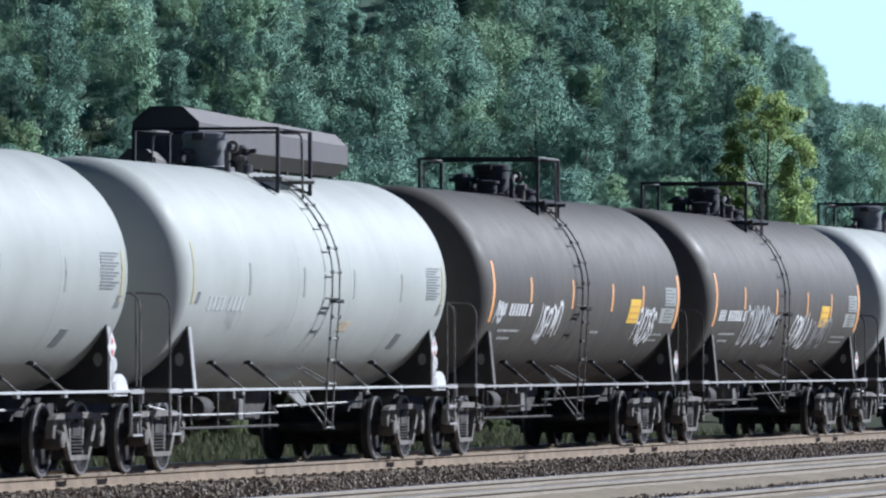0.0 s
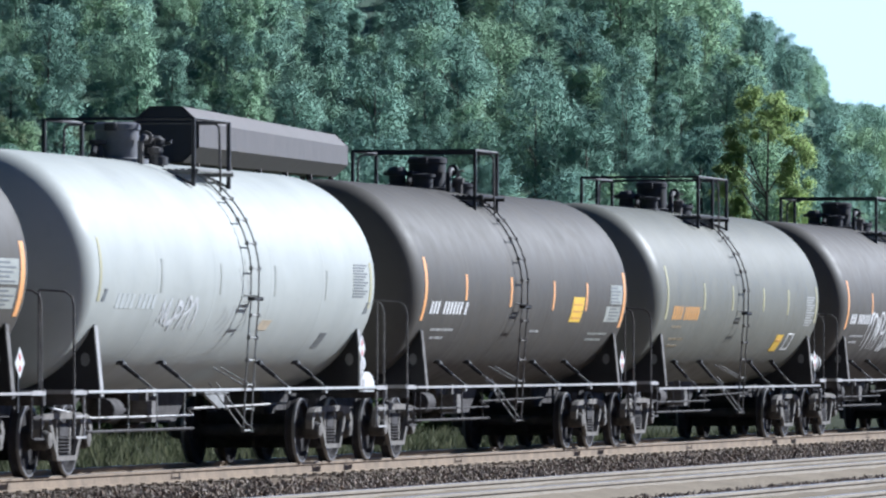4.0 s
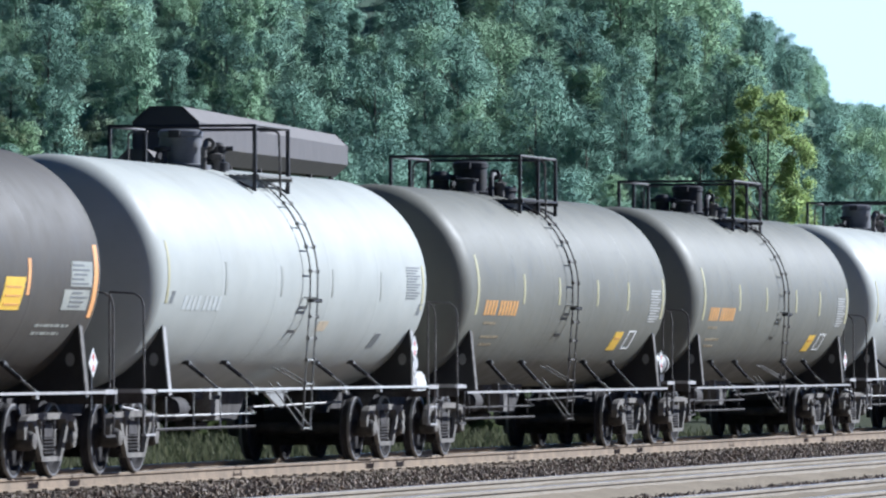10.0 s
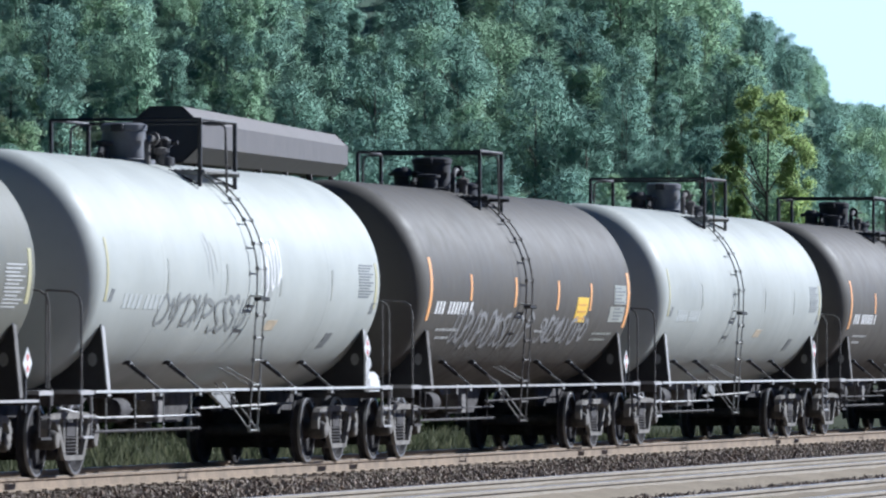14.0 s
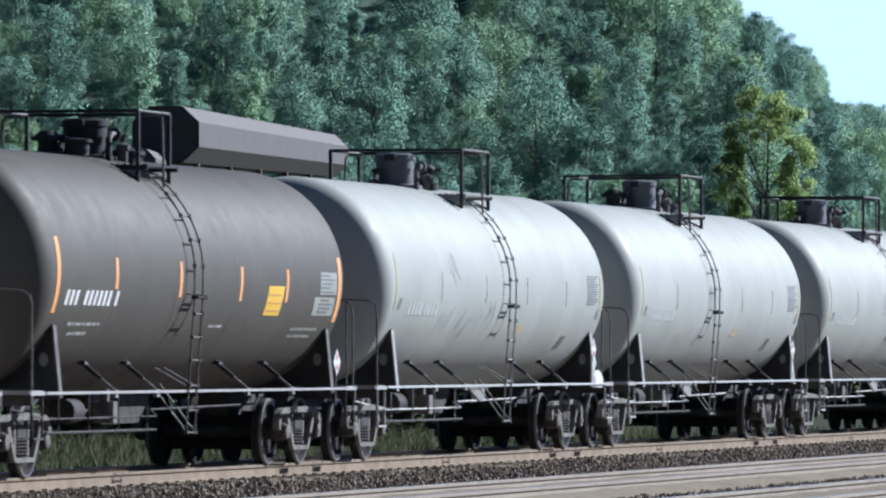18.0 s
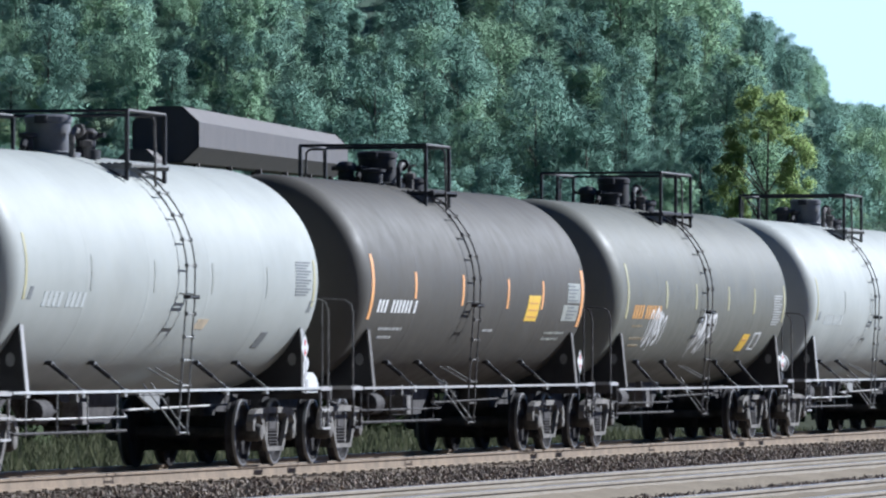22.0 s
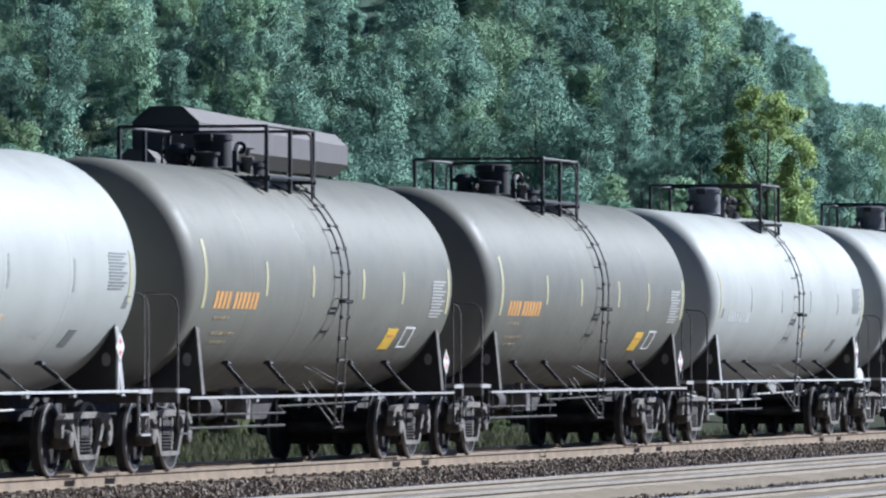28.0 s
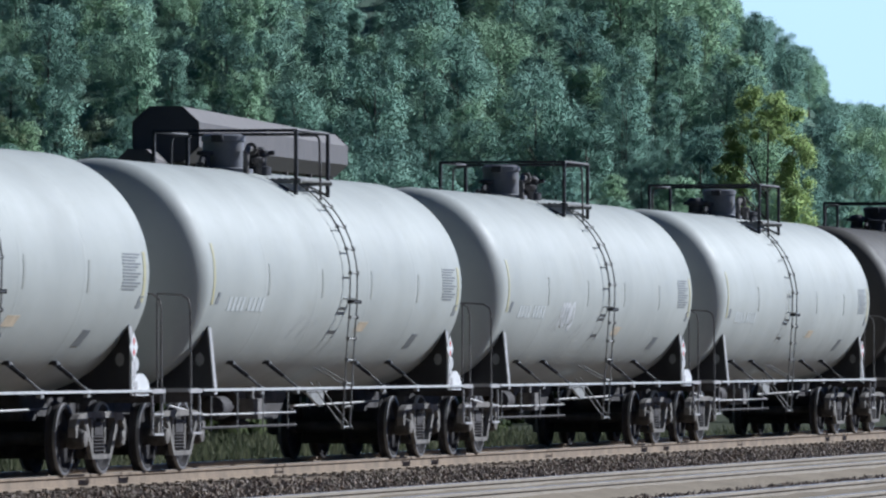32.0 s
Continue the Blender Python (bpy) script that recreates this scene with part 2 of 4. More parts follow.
# ballast: one bed with a shoulder behind the train's track, level across the yard on the camera's side
rng = np.random.default_rng(5)


def bed(name, profile, y0, y1, step, material, rough, label):
    ys = np.arange(y0, y1 + 0.01, step)
    verts, faces = [], []
    for y in ys:
        for x, z in profile:
            verts.append((x, y, z + rng.normal(0, rough)))
    n = len(profile)
    for i in range(len(ys) - 1):
        for k in range(n - 1):
            faces.append((i * n + k, i * n + k + 1, (i + 1) * n + k + 1, (i + 1) * n + k))
    return tagged(new(name, raw(name, verts, faces, material)), label, "ballast", kind="structure")


across = [(-2.9, -0.62), (-2.2, -0.3), (-1.6, -0.22)] + [(x, -0.2) for x in np.arange(-1.2, 1.3, 0.3)] + [(1.6, -0.2), (2.0, -0.22)]
across += [(x, -0.24 if x < 4.6 else -0.2) for x in np.arange(2.4, 14.2, 0.35)] + [(16, -0.25), (24, -0.5), (60, -0.6)]
bed("ballast_bed", across, 60, 200, 0.35, GRAVEL, 0.018, "grey-brown crushed stone ballast round the rails")
bed("ballast_bed_far", [(x, z - 0.004) for x, z in across if z > -0.61 or x < 0], 200, 1200, 20, GRAVEL, 0.0, "grey-brown crushed stone ballast running into the distance")
bed("ballast_bed_near", [(x, z - 0.004) for x, z in across], -300, 60, 20, GRAVEL, 0.0, "grey-brown crushed stone ballast beside the camera")

# loose stones, thickest where the camera sees the bed edge-on
def stones(count, x0, x1, y0, y1, zlow, size):
    base = np.array([(1, 0, 0), (-1, 0, 0), (0, 1, 0), (0, -1, 0), (0, 0, 1), (0, 0, -1)], float)
    tri = np.array([(0, 2, 4), (2, 1, 4), (1, 3, 4), (3, 0, 4), (2, 0, 5), (1, 2, 5), (3, 1, 5), (0, 3, 5)])
    c = np.column_stack([rng.uniform(x0, x1, count), rng.uniform(y0, y1, count), zlow + rng.uniform(0.0, 0.035, count)])
    s = rng.uniform(*size, (count, 1, 1)) * rng.uniform(0.6, 1.25, (count, 6, 1))
    a = rng.uniform(0, 6.28, count)
    b = base[None] * s
    x = b[..., 0] * np.cos(a)[:, None] - b[..., 1] * np.sin(a)[:, None]
    y = b[..., 0] * np.sin(a)[:, None] + b[..., 1] * np.cos(a)[:, None]
    z = b[..., 2] + b[..., 0] * rng.uniform(-0.5, 0.5, (count, 1))
    v = np.stack([x, y, z], -1) + c[:, None]
    f = tri[None] + 6 * np.arange(count)[:, None, None]
    return v.reshape(-1, 3), f.reshape(-1, 3)


sv, sf, base_n = [], [], 0
for spec in ((26000, 0.95, 6.5, 78, 165, -0.22, (0.022, 0.05)), (9000, 8.95, 10.9, 72, 120, -0.2, (0.022, 0.045)), (4000, -2.4, 0.6, 78, 165, -0.22, (0.02, 0.04))):
    v, f = stones(*spec)
    sv.append(v)
    sf.append(f + base_n)
    base_n += len(v)
tagged(new("ballast_stones", raw("ballast_stones", np.vstack(sv).tolist(), np.vstack(sf).tolist(), STONE)),
       "loose grey and brown ballast stones between the tracks", "gravel", kind="stuff")

# tan fines trodden in between the rails of the two yard tracks
for i, xc in enumerate((7.65, 11.95)):
    f = Form()
    ys = np.arange(60, 200, 0.8)
    xs = [xc - 1.5, xc - 1.0, xc - 0.6, xc, xc + 0.6, xc + 1.0, xc + 1.6]
    zs = [-0.21, -0.1, -0.085, -0.075, -0.085, -0.1, -0.21]
    f.add([(x + rng.normal(0, 0.04), y, z + rng.normal(0, 0.008)) for y in ys for x, z in zip(xs, zs)],
          [(r * 7 + k, r * 7 + k + 1, r * 7 + k + 8, r * 7 + k + 7) for r in range(len(ys) - 1) for k in range(6)])
    tagged(part("trackbed_fines", f, SAND), "dusty tan fines packed between the yard rails", "track bed", kind="structure")

RAIL = [(-0.07, -0.172), (0.07, -0.172), (0.07, -0.16), (0.014, -0.14), (0.009, -0.045), (0.036, -0.034), (0.036, -0.006), (0.03, 0.0),
        (-0.03, 0.0), (-0.036, -0.006), (-0.036, -0.034), (-0.009, -0.045), (-0.014, -0.14), (-0.07, -0.16)]
rail_mesh = mesh_of("rail", Form().slab(RAIL, "xz", -300, 1200), RUST, 0)
dusty_mesh = mesh_of("rail", Form().slab(RAIL, "xz", -300, 1200), DUSTY, 0)
band_mesh = mesh_of("running_band", Form().slab([(-0.029, 0.0005), (0.029, 0.0005), (0.026, 0.002), (-0.026, 0.002)], "xz", -300, 1200), HEAD, 0)
TRACKS = (0.0, 7.65, 11.95)
tracks = []
for xc, label in zip(TRACKS, ("track under the passing train, tan rusty rails on ties", "empty yard track with pale shining rails on tan fines", "empty yard track with bright worn rails")):
    tr = thing("railway_track", (xc, 0, 0), label, "railway track", "parallel yard tracks", "structure")
    tracks.append(tr)
    for s in (-1, 1):
        r = part("rail", rail_mesh if xc == 0 else dusty_mesh, None, tr, "rusty tan steel rail" if xc == 0 else "dust-coated tan steel rail")
        r.location = (s * 0.752, 0, 0)
        part("running_band", band_mesh, None, r, "bright polished rail head")

# ---- gallery, hill and trees beyond the train ----
def far_point(x, y, depth):
    """A place by angles across and up from the line of sight's level, at a depth."""
    return EYE + depth * AHEAD + ASIDE * (x * depth) + Vector((0, 0, y * depth))


F0 = 13670.0
# covered conveyor gallery: an eight-sided tube on trestles
near_end = far_point((293 - 784) / F0, (633 - 238) / F0, 330.0)
far_end = far_point((571 - 784) / F0, (633 - 276) / F0, 440.0)
shape = [(1.0, 0.44), (0.5, 1.0), (-0.5, 1.0), (-1.0, 0.44), (-1.0, -0.44), (-0.5, -1.0), (0.5, -1.0), (1.0, -0.44)]
names = ("roof_slope", "roof", "roof_slope", "side_wall", "floor_slope", "floor_plate", "floor_slope", "side_wall")


def conveyor(near_end, far_end, RW, RH, label):
    """An eight-sided covered gallery carried on pairs of trestle legs."""
    axis = far_end - near_end
    flat = Vector((axis.x, axis.y, 0)).normalized()
    side = Vector((flat.y, -flat.x, 0))
    origin = Vector((near_end.x, near_end.y, -0.62))
    gallery = thing("conveyor_gallery", origin, label, "conveyor")
    for k in range(8):
        a, b = shape[k], shape[(k + 1) % 8]
        q = []
        for s in (0.0, 1.0):
            for (u, w), deep in ((a, 1.0), (b, 1.0), (b, 0.94), (a, 0.94)):
                q.append(near_end + axis * s + side * (u * RW * deep) + Vector((0, 0, w * RH * deep)) - origin)
        f = Form().add(q, [(0, 1, 5, 4), (3, 2, 6, 7), (0, 1, 2, 3), (4, 5, 6, 7), (0, 4, 7, 3), (1, 5, 6, 2)])
        part(names[k], f, CLAD, gallery, smooth=0)
    for s in (0.0, 1.0):
        c = near_end + axis * s - origin
        ring = [c + side * (u * RW * 1.01) + Vector((0, 0, w * RH * 1.01)) for u, w in shape]
        back = [p + flat * 0.2 for p in ring]
        f = Form().add(ring + back, [tuple(range(8)), tuple(range(8, 16))] + [(i, (i + 1) % 8, 8 + (i + 1) % 8, 8 + i) for i in range(8)])
        part("end_wall", f, CLAD, gallery, smooth=0)
    for j in range(6):
        c = near_end + axis * (0.06 + j * 0.178) - origin
        for sg in (-1, 1):
            f = Form().pipe([c + side * (sg * 0.56 * RW) + Vector((0, 0, -RH)), Vector((c.x, c.y, 0)) + side * (sg * 1.27 * RW)], 0.16, 6)
            part("trestle_leg", f, TRESTLE, gallery)
        for h in (0.35, 0.7):
            w = (1.27 - 0.7 * h) * RW
            f = Form().pipe([Vector((c.x, c.y, (c.z - RH) * h)) - side * w, Vector((c.x, c.y, (c.z - RH) * h)) + side * w], 0.09, 5)
            part("cross_brace", f, TRESTLE, gallery)


conveyor(near_end, far_end, 1.42, 1.2, "dark brown eight-sided covered conveyor gallery on trestles")
conveyor(far_point((242 - 784) / F0, (633 - 294) / F0, 323.0), far_point((450 - 784) / F0, (633 - 352) / F0, 400.0), 0.78, 0.72, "smaller brown covered conveyor gallery sloping down beside the large one")


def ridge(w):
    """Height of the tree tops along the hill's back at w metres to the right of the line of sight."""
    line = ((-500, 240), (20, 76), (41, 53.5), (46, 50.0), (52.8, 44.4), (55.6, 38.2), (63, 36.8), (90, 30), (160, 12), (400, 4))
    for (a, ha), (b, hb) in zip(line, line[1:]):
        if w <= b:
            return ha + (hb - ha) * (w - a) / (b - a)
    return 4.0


def hill_height(u, w):
    lump = 2.0 * noise.noise(Vector((u * 0.015, w * 0.03, 0.3)))
    slope = (u - 860) * 0.215 + lump
    return max(-4.0, min(slope, ridge(w * 1100 / u) * u / 1100 - 8.0 + 0.3 * lump)) if u > 845 else -4.0


us, ws = np.arange(820, 1700, 20), np.arange(-420, 330, 15)
hv = [tuple(EYE + AHEAD * float(u) + ASIDE * float(w) + Vector((0, 0, hill_height(u, w) - 1.485))) for u in us for w in ws]
nw = len(ws)
hf = [(i * nw + k, i * nw + k + 1, (i + 1) * nw + k + 1, (i + 1) * nw + k) for i in range(len(us) - 1) for k in range(nw - 1)]
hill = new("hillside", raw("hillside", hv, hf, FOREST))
tagged(hill, "steep hillside covered with dense dark green forest", "hill", kind="structure")


ball = bmesh.new()
bmesh.ops.create_icosphere(ball, subdivisions=3, radius=1.0)
BALL_V = np.array([v.co[:] for v in ball.verts])
BALL_F = np.array([[v.index for v in q.verts] for q in ball.faces])
ball.free()


def crown_mesh(seed, width, height, blobs, leaves, leaf, material, low=0.2, spread=0.62, forked=False, core=0.9, lump=(0.09, 0.2)):
    """Leaf sprays scattered over many overlapping lumpy clumps, with an uneven outline."""
    r = np.random.default_rng(seed)
    pts, idx, lit, n0 = [], [], [], 0
    per = leaves // blobs
    mid = np.array([0, 0, height * 0.42])
    size = np.array([width, width, height])

    def lean(p, n):
        out = (p - mid) / size
        out /= np.linalg.norm(out, axis=1)[:, None] + 1e-6
        m = n * 0.22 + out * 0.5 + np.array([0, 0, 0.38])
        return m / np.linalg.norm(m, axis=1)[:, None]

    for b in range(blobs):
        t = (b + r.uniform(0, 1)) / blobs
        a, z = r.uniform(0, 6.28), low + (1 - low) * (0.1 + 0.8 * t)
        reach = (spread + 0.14) * math.sqrt(max(0.05, 1 - ((z - 0.5) / 0.58) ** 2)) * r.uniform(0.35, 1.0)
        if forked and z < 0.78:
            a, reach = (0.0 if b % 2 else math.pi) + r.uniform(-0.5, 0.5), r.uniform(0.42, 0.98) * (1.1 - 0.3 * z)
        c = np.array([math.cos(a) * reach * width / 2, math.sin(a) * reach * width / 2, z * height])
        rad = np.array([width * r.uniform(*lump), width * r.uniform(*lump), 0])
        rad[2] = (rad[0] + rad[1]) / 2 * r.uniform(0.75, 1.05)
        # the clump's dense inside
        if core > 0:
            bumps = np.array([noise.noise(Vector((3.1 * q + 7.7 * b).tolist())) for q in BALL_V])
            w = BALL_V * (1 + 0.28 * bumps + 0.07 * r.normal(size=len(BALL_V)).clip(-1.6, 1.6))[:, None]
            p = c + w * rad * core
            pts.append(p)
            idx.append(BALL_F + n0)
            lit.append(lean(p, BALL_V))
            n0 += len(p)
        # leaf sprays round it
        n = r.normal(size=(per, 3))
        n[:, 2] = n[:, 2] * 0.9 + 0.3
        n /= np.linalg.norm(n, axis=1)[:, None]
        p = c + n * rad * (r.uniform(0.3, 1.15, (per, 1)) if core == 0 else r.uniform(core * 0.92, core * 0.92 + 0.26, (per, 1)))
        m = n + r.normal(0, 0.5, (per, 3))
        m /= np.linalg.norm(m, axis=1)[:, None]
        t1 = np.cross(m, r.normal(size=(per, 3)))
        t1 /= np.linalg.norm(t1, axis=1)[:, None]
        t2 = np.cross(m, t1)
        s = leaf * r.uniform(0.6, 1.3, (per, 1))
        e = s * r.uniform(0.6, 1.0, (per, 1))
        pts.append(np.stack([p - t1 * s - t2 * e * 0.6, p + t1 * s - t2 * e * 0.6, p + t2 * e * 1.1], 1).reshape(-1, 3))
        idx.append(np.arange(3 * per).reshape(-1, 3) + n0)
        lit.append(np.repeat(lean(p, n), 3, axis=0))
        n0 += 3 * per
    me = raw("crown", np.concatenate(pts).tolist(), np.concatenate(idx).tolist(), material)
    me.polygons.foreach_set("use_smooth", [True] * len(me.polygons))
    me.normals_split_custom_set_from_vertices(np.concatenate(lit).tolist())
    return me


def trunk_form(height, r, lean, seed, limbs=5):
    rr = random.Random(seed)
    f = Form()
    top = Vector((lean[0], lean[1], height))
    rings = []
    for i in range(6):
        s = i / 5
        rings.append((r * (1 - 0.8 * s) * (1.25 if i == 0 else 1), s * height))
    f.turned(rings, 8, "z")
    f.v = [(x + top.x * (z / height) ** 1.3, y + top.y * (z / height) ** 1.3, z) for x, y, z in f.v]
    for i in range(limbs):
        s = rr.uniform(0.35, 0.85)
        a = rr.uniform(0, 6.28)
        p = Vector((top.x * s, top.y * s, s * height))
        ln = height * rr.uniform(0.18, 0.3)
        q = p + Vector((math.cos(a) * ln * 0.6, math.sin(a) * ln * 0.6, ln * 0.7))
        f.pipe([p, p.lerp(q, 0.5) + Vector((0, 0, -0.1)), q], r * 0.28, 5)
    return f


# forest trees: a few kinds of crown, each tree set on the slope, stepped back row behind row
KINDS = []
for k in range(8):
    wd, ht = (8.5, 9.0, 10.0, 7.5, 11.0, 8.0, 9.5, 7.0)[k], (13, 15, 14, 16, 13.5, 12, 16.5, 11)[k]
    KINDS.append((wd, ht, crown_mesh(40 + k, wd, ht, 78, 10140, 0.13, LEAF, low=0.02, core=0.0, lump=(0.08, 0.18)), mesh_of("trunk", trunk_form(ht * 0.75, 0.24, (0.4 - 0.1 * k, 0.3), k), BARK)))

BANK = leaf_paint("pale_brush_leaves", (0.33, 0.44, 0.29), (0.43, 0.51, 0.35), 0.25, 0.72)
BRUSH = [(crown_mesh(70 + k, 5.0, 3.6, 40, 5200, 0.12, BANK, low=0.0, spread=0.85, core=0.0, lump=(0.1, 0.19)), mesh_of("stem", trunk_form(2.0, 0.06, (0.2, 0.1), 70 + k, 6), BARK)) for k in range(3)]
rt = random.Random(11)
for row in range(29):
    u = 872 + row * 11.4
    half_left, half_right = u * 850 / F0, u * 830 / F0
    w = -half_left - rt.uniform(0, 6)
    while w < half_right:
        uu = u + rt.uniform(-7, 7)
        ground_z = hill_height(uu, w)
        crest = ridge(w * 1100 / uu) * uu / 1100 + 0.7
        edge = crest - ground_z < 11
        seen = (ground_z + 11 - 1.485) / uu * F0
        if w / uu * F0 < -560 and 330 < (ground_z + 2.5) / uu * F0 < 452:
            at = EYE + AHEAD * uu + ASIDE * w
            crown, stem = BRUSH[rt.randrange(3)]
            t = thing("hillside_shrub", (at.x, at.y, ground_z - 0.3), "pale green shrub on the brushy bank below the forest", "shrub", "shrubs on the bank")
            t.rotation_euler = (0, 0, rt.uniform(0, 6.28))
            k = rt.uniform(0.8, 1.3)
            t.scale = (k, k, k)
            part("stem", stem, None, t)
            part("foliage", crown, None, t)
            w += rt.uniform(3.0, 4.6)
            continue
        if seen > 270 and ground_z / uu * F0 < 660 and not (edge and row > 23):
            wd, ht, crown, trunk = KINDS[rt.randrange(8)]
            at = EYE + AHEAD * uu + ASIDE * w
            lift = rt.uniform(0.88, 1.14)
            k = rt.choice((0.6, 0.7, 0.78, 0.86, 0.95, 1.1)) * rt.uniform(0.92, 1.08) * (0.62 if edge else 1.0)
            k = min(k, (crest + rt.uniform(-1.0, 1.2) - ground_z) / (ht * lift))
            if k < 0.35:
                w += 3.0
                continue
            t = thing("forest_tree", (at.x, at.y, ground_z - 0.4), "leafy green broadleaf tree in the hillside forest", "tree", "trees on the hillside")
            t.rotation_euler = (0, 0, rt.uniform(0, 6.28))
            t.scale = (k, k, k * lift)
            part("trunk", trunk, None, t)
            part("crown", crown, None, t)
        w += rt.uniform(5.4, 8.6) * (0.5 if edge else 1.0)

# the lighter tree standing in front of the hill
at = EYE + AHEAD * 330 + ASIDE * ((1352 - 784) / F0 * 330)
poplar = thing("cottonwood_tree", (at.x, at.y, -0.62), "tall airy yellow-green cottonwood tree standing alone before the hill", "tree")
poplar.rotation_euler = (0, 0, TURN)
part("trunk", trunk_form(12.0, 0.13, (0.2, 0.1), 77, 9), BARK, poplar)
part("crown", crown_mesh(91, 4.5, 14.5, 124, 24800, 0.064, POPLAR, low=0.22, spread=0.7, forked=True, core=0.0, lump=(0.06, 0.125)), None, poplar)

# pale sky far beyond the hill
mat, nt, b = nodes_of("pale_summer_sky")
glow = nt.nodes.new("ShaderNodeEmission")
glow.inputs[0].default_value, glow.inputs[1].default_value = (0.7, 0.9, 0.98, 1), 0.78
nt.links.new(glow.outputs[0], nt.nodes["Material Output"].inputs[0])
c = EYE + AHEAD * 2600
q = [c + ASIDE * (s * 420) + Vector((0, 0, h)) for s, h in ((-1, -5), (1, -5), (1, 330), (-1, 330))]
tagged(part("backdrop_sky", Form().add(q, [(0, 1, 2, 3)]), mat, smooth=0), "pale hazy summer sky", "sky", kind="structure")

# unseen slope added behind the camera, blocking sky light on the tank ends
vv, vf = [], []
turns = 40
for i in range(turns + 1):
    a = radians(-150 + 205 * i / turns) - radians(90)
    for r0, h in ((180, -1), (250, 50), (330, 110), (470, 170), (800, 60)):
        k = r0 * (1 + 0.12 * noise.noise(Vector((i * 0.4, h * 0.02, 2))))
        vv.append((27 + math.cos(a) * k, math.sin(a) * k, h * (0.85 + 0.3 * noise.noise(Vector((i * 0.5, 3, h)))) if h > 0 else h))
vf = [(i * 5 + k, i * 5 + k + 1, i * 5 + k + 6, i * 5 + k + 5) for i in range(turns) for k in range(4)]
tagged(new("sky_block_slope", raw("sky_block_slope", vv, vf, ADDED_WOODS)), "unseen wooded slope added behind the camera to block sky light", "hill", kind="structure")

# weeds beyond the train's track
def blades(name, count, x0, x1, y0, y1, zlow, tall, label):
    c = np.column_stack([rng.uniform(x0, x1, count), rng.uniform(y0, y1, count), np.full(count, zlow)])
    a = rng.uniform(0, 6.28, count)
    h = rng.uniform(*tall, count)
    wv = np.column_stack([np.cos(a), np.sin(a), np.zeros(count)]) * rng.uniform(0.012, 0.035, (count, 1))
    lean = np.column_stack([rng.normal(0, 0.35, count) * h, rng.normal(0, 0.35, count) * h, h])
    v = np.stack([c - wv, c + wv, c + lean * 0.6 + wv, c + lean, c + lean * 0.6 - wv], 1).reshape(-1, 3)
    f = np.arange(count * 5).reshape(-1, 5)
    return tagged(new(name, raw(name, v.tolist(), f.tolist(), GRASS)), label, "weeds", kind="stuff")


blades("weeds", 42000, -24, -3.0, 80, 190, -0.62, (0.1, 0.5), "green and straw-coloured weeds behind the train's track")


# scrub along the edge of the yard
SCRUB = leaf_paint("dull_scrub_leaves", (0.05, 0.075, 0.035), (0.11, 0.135, 0.065), 0.2)
scrub = [(crown_mesh(60 + k, 4.2, 2.7, 12, 2400, 0.13, SCRUB, low=0.0, spread=0.9), mesh_of("stem", trunk_form(1.4, 0.05, (0.1, 0.1), 60 + k, 6), BARK)) for k in range(3)]
for k in range(34):
    b = thing("bush", (-19 - rt.uniform(0, 7), 96 + k * 4.6 + rt.uniform(-1.5, 1.5), -0.62), "dull green leafy bush at the edge of the yard", "bush", "bushes behind the tracks")
    b.rotation_euler = (0, 0, rt.uniform(0, 6.28))
    sc = rt.uniform(0.7, 1.25)
    b.scale = (sc, sc, sc * rt.uniform(0.8, 1.2))
    part("stem", scrub[k % 3][1], None, b)
    part("foliage", scrub[k % 3][0], None, b)

scrap = Form().turned([(0.0, -0.07), (0.11, -0.05), (0.13, 0.01), (0.07, 0.06), (0.0, 0.07)], 7, "z")
scrap.v = [(x * (1 + 0.3 * math.sin(5 * y)), y * 1.3, z) for x, y, z in scrap.v]
st = tagged(part("stone", scrap, PALE, None, smooth=0), "whitewashed stone lying in the weeds", "stone")
st.location = (-15.5, 163.6, -0.55)

# ---- tank cars ----
R, ZC, HALF, KNUCKLE = 1.55, 2.56, 7.35, 0.5
PITCH, FIRST = 17.86, 86.46


def on_tank(y, a, lift=0.005):
    """A place on the shell: y along the car, a degrees above the tank's middle height on the camera's side."""
    a = radians(a)
    return ((R + lift) * math.cos(a), y, ZC + (R + lift) * math.sin(a))


def decal(form, y0, y1, a0, a1, slant=0.0, lift=0.005):
    """A thin painted or taped patch that follows the shell."""
    n = max(1, int(abs(a1 - a0) / 4))
    pts, faces = [], []
    for i in range(n + 1):
        a = a0 + (a1 - a0) * i / n
        s = slant * i / n
        for y in (y0 + s, y1 + s):
            pts.append(on_tank(y, a, lift))
        for y in (y0 + s, y1 + s):
            pts.append(on_tank(y, a, lift - 0.006))
    for i in range(n):
        k = 4 * i
        faces += [(k, k + 1, k + 5, k + 4), (k, k + 4, k + 6, k + 2), (k + 1, k + 3, k + 7, k + 5)]
    faces += [(0, 2, 3, 1), (4 * n, 4 * n + 1, 4 * n + 3, 4 * n + 2)]
    return form.add(pts, faces)


def print_line(y0, y1, a, tall):
    """A line of small print: short bars of uneven length with gaps between."""
    f, y, k = Form(), y0, 0
    while y < y1 - 0.05:
        w = (0.16, 0.1, 0.24, 0.13, 0.2)[k % 5]
        decal(f, y, min(y + w, y1), a, a + tall, 0.02)
        y, k = y + w + 0.06, k + 1
    return f


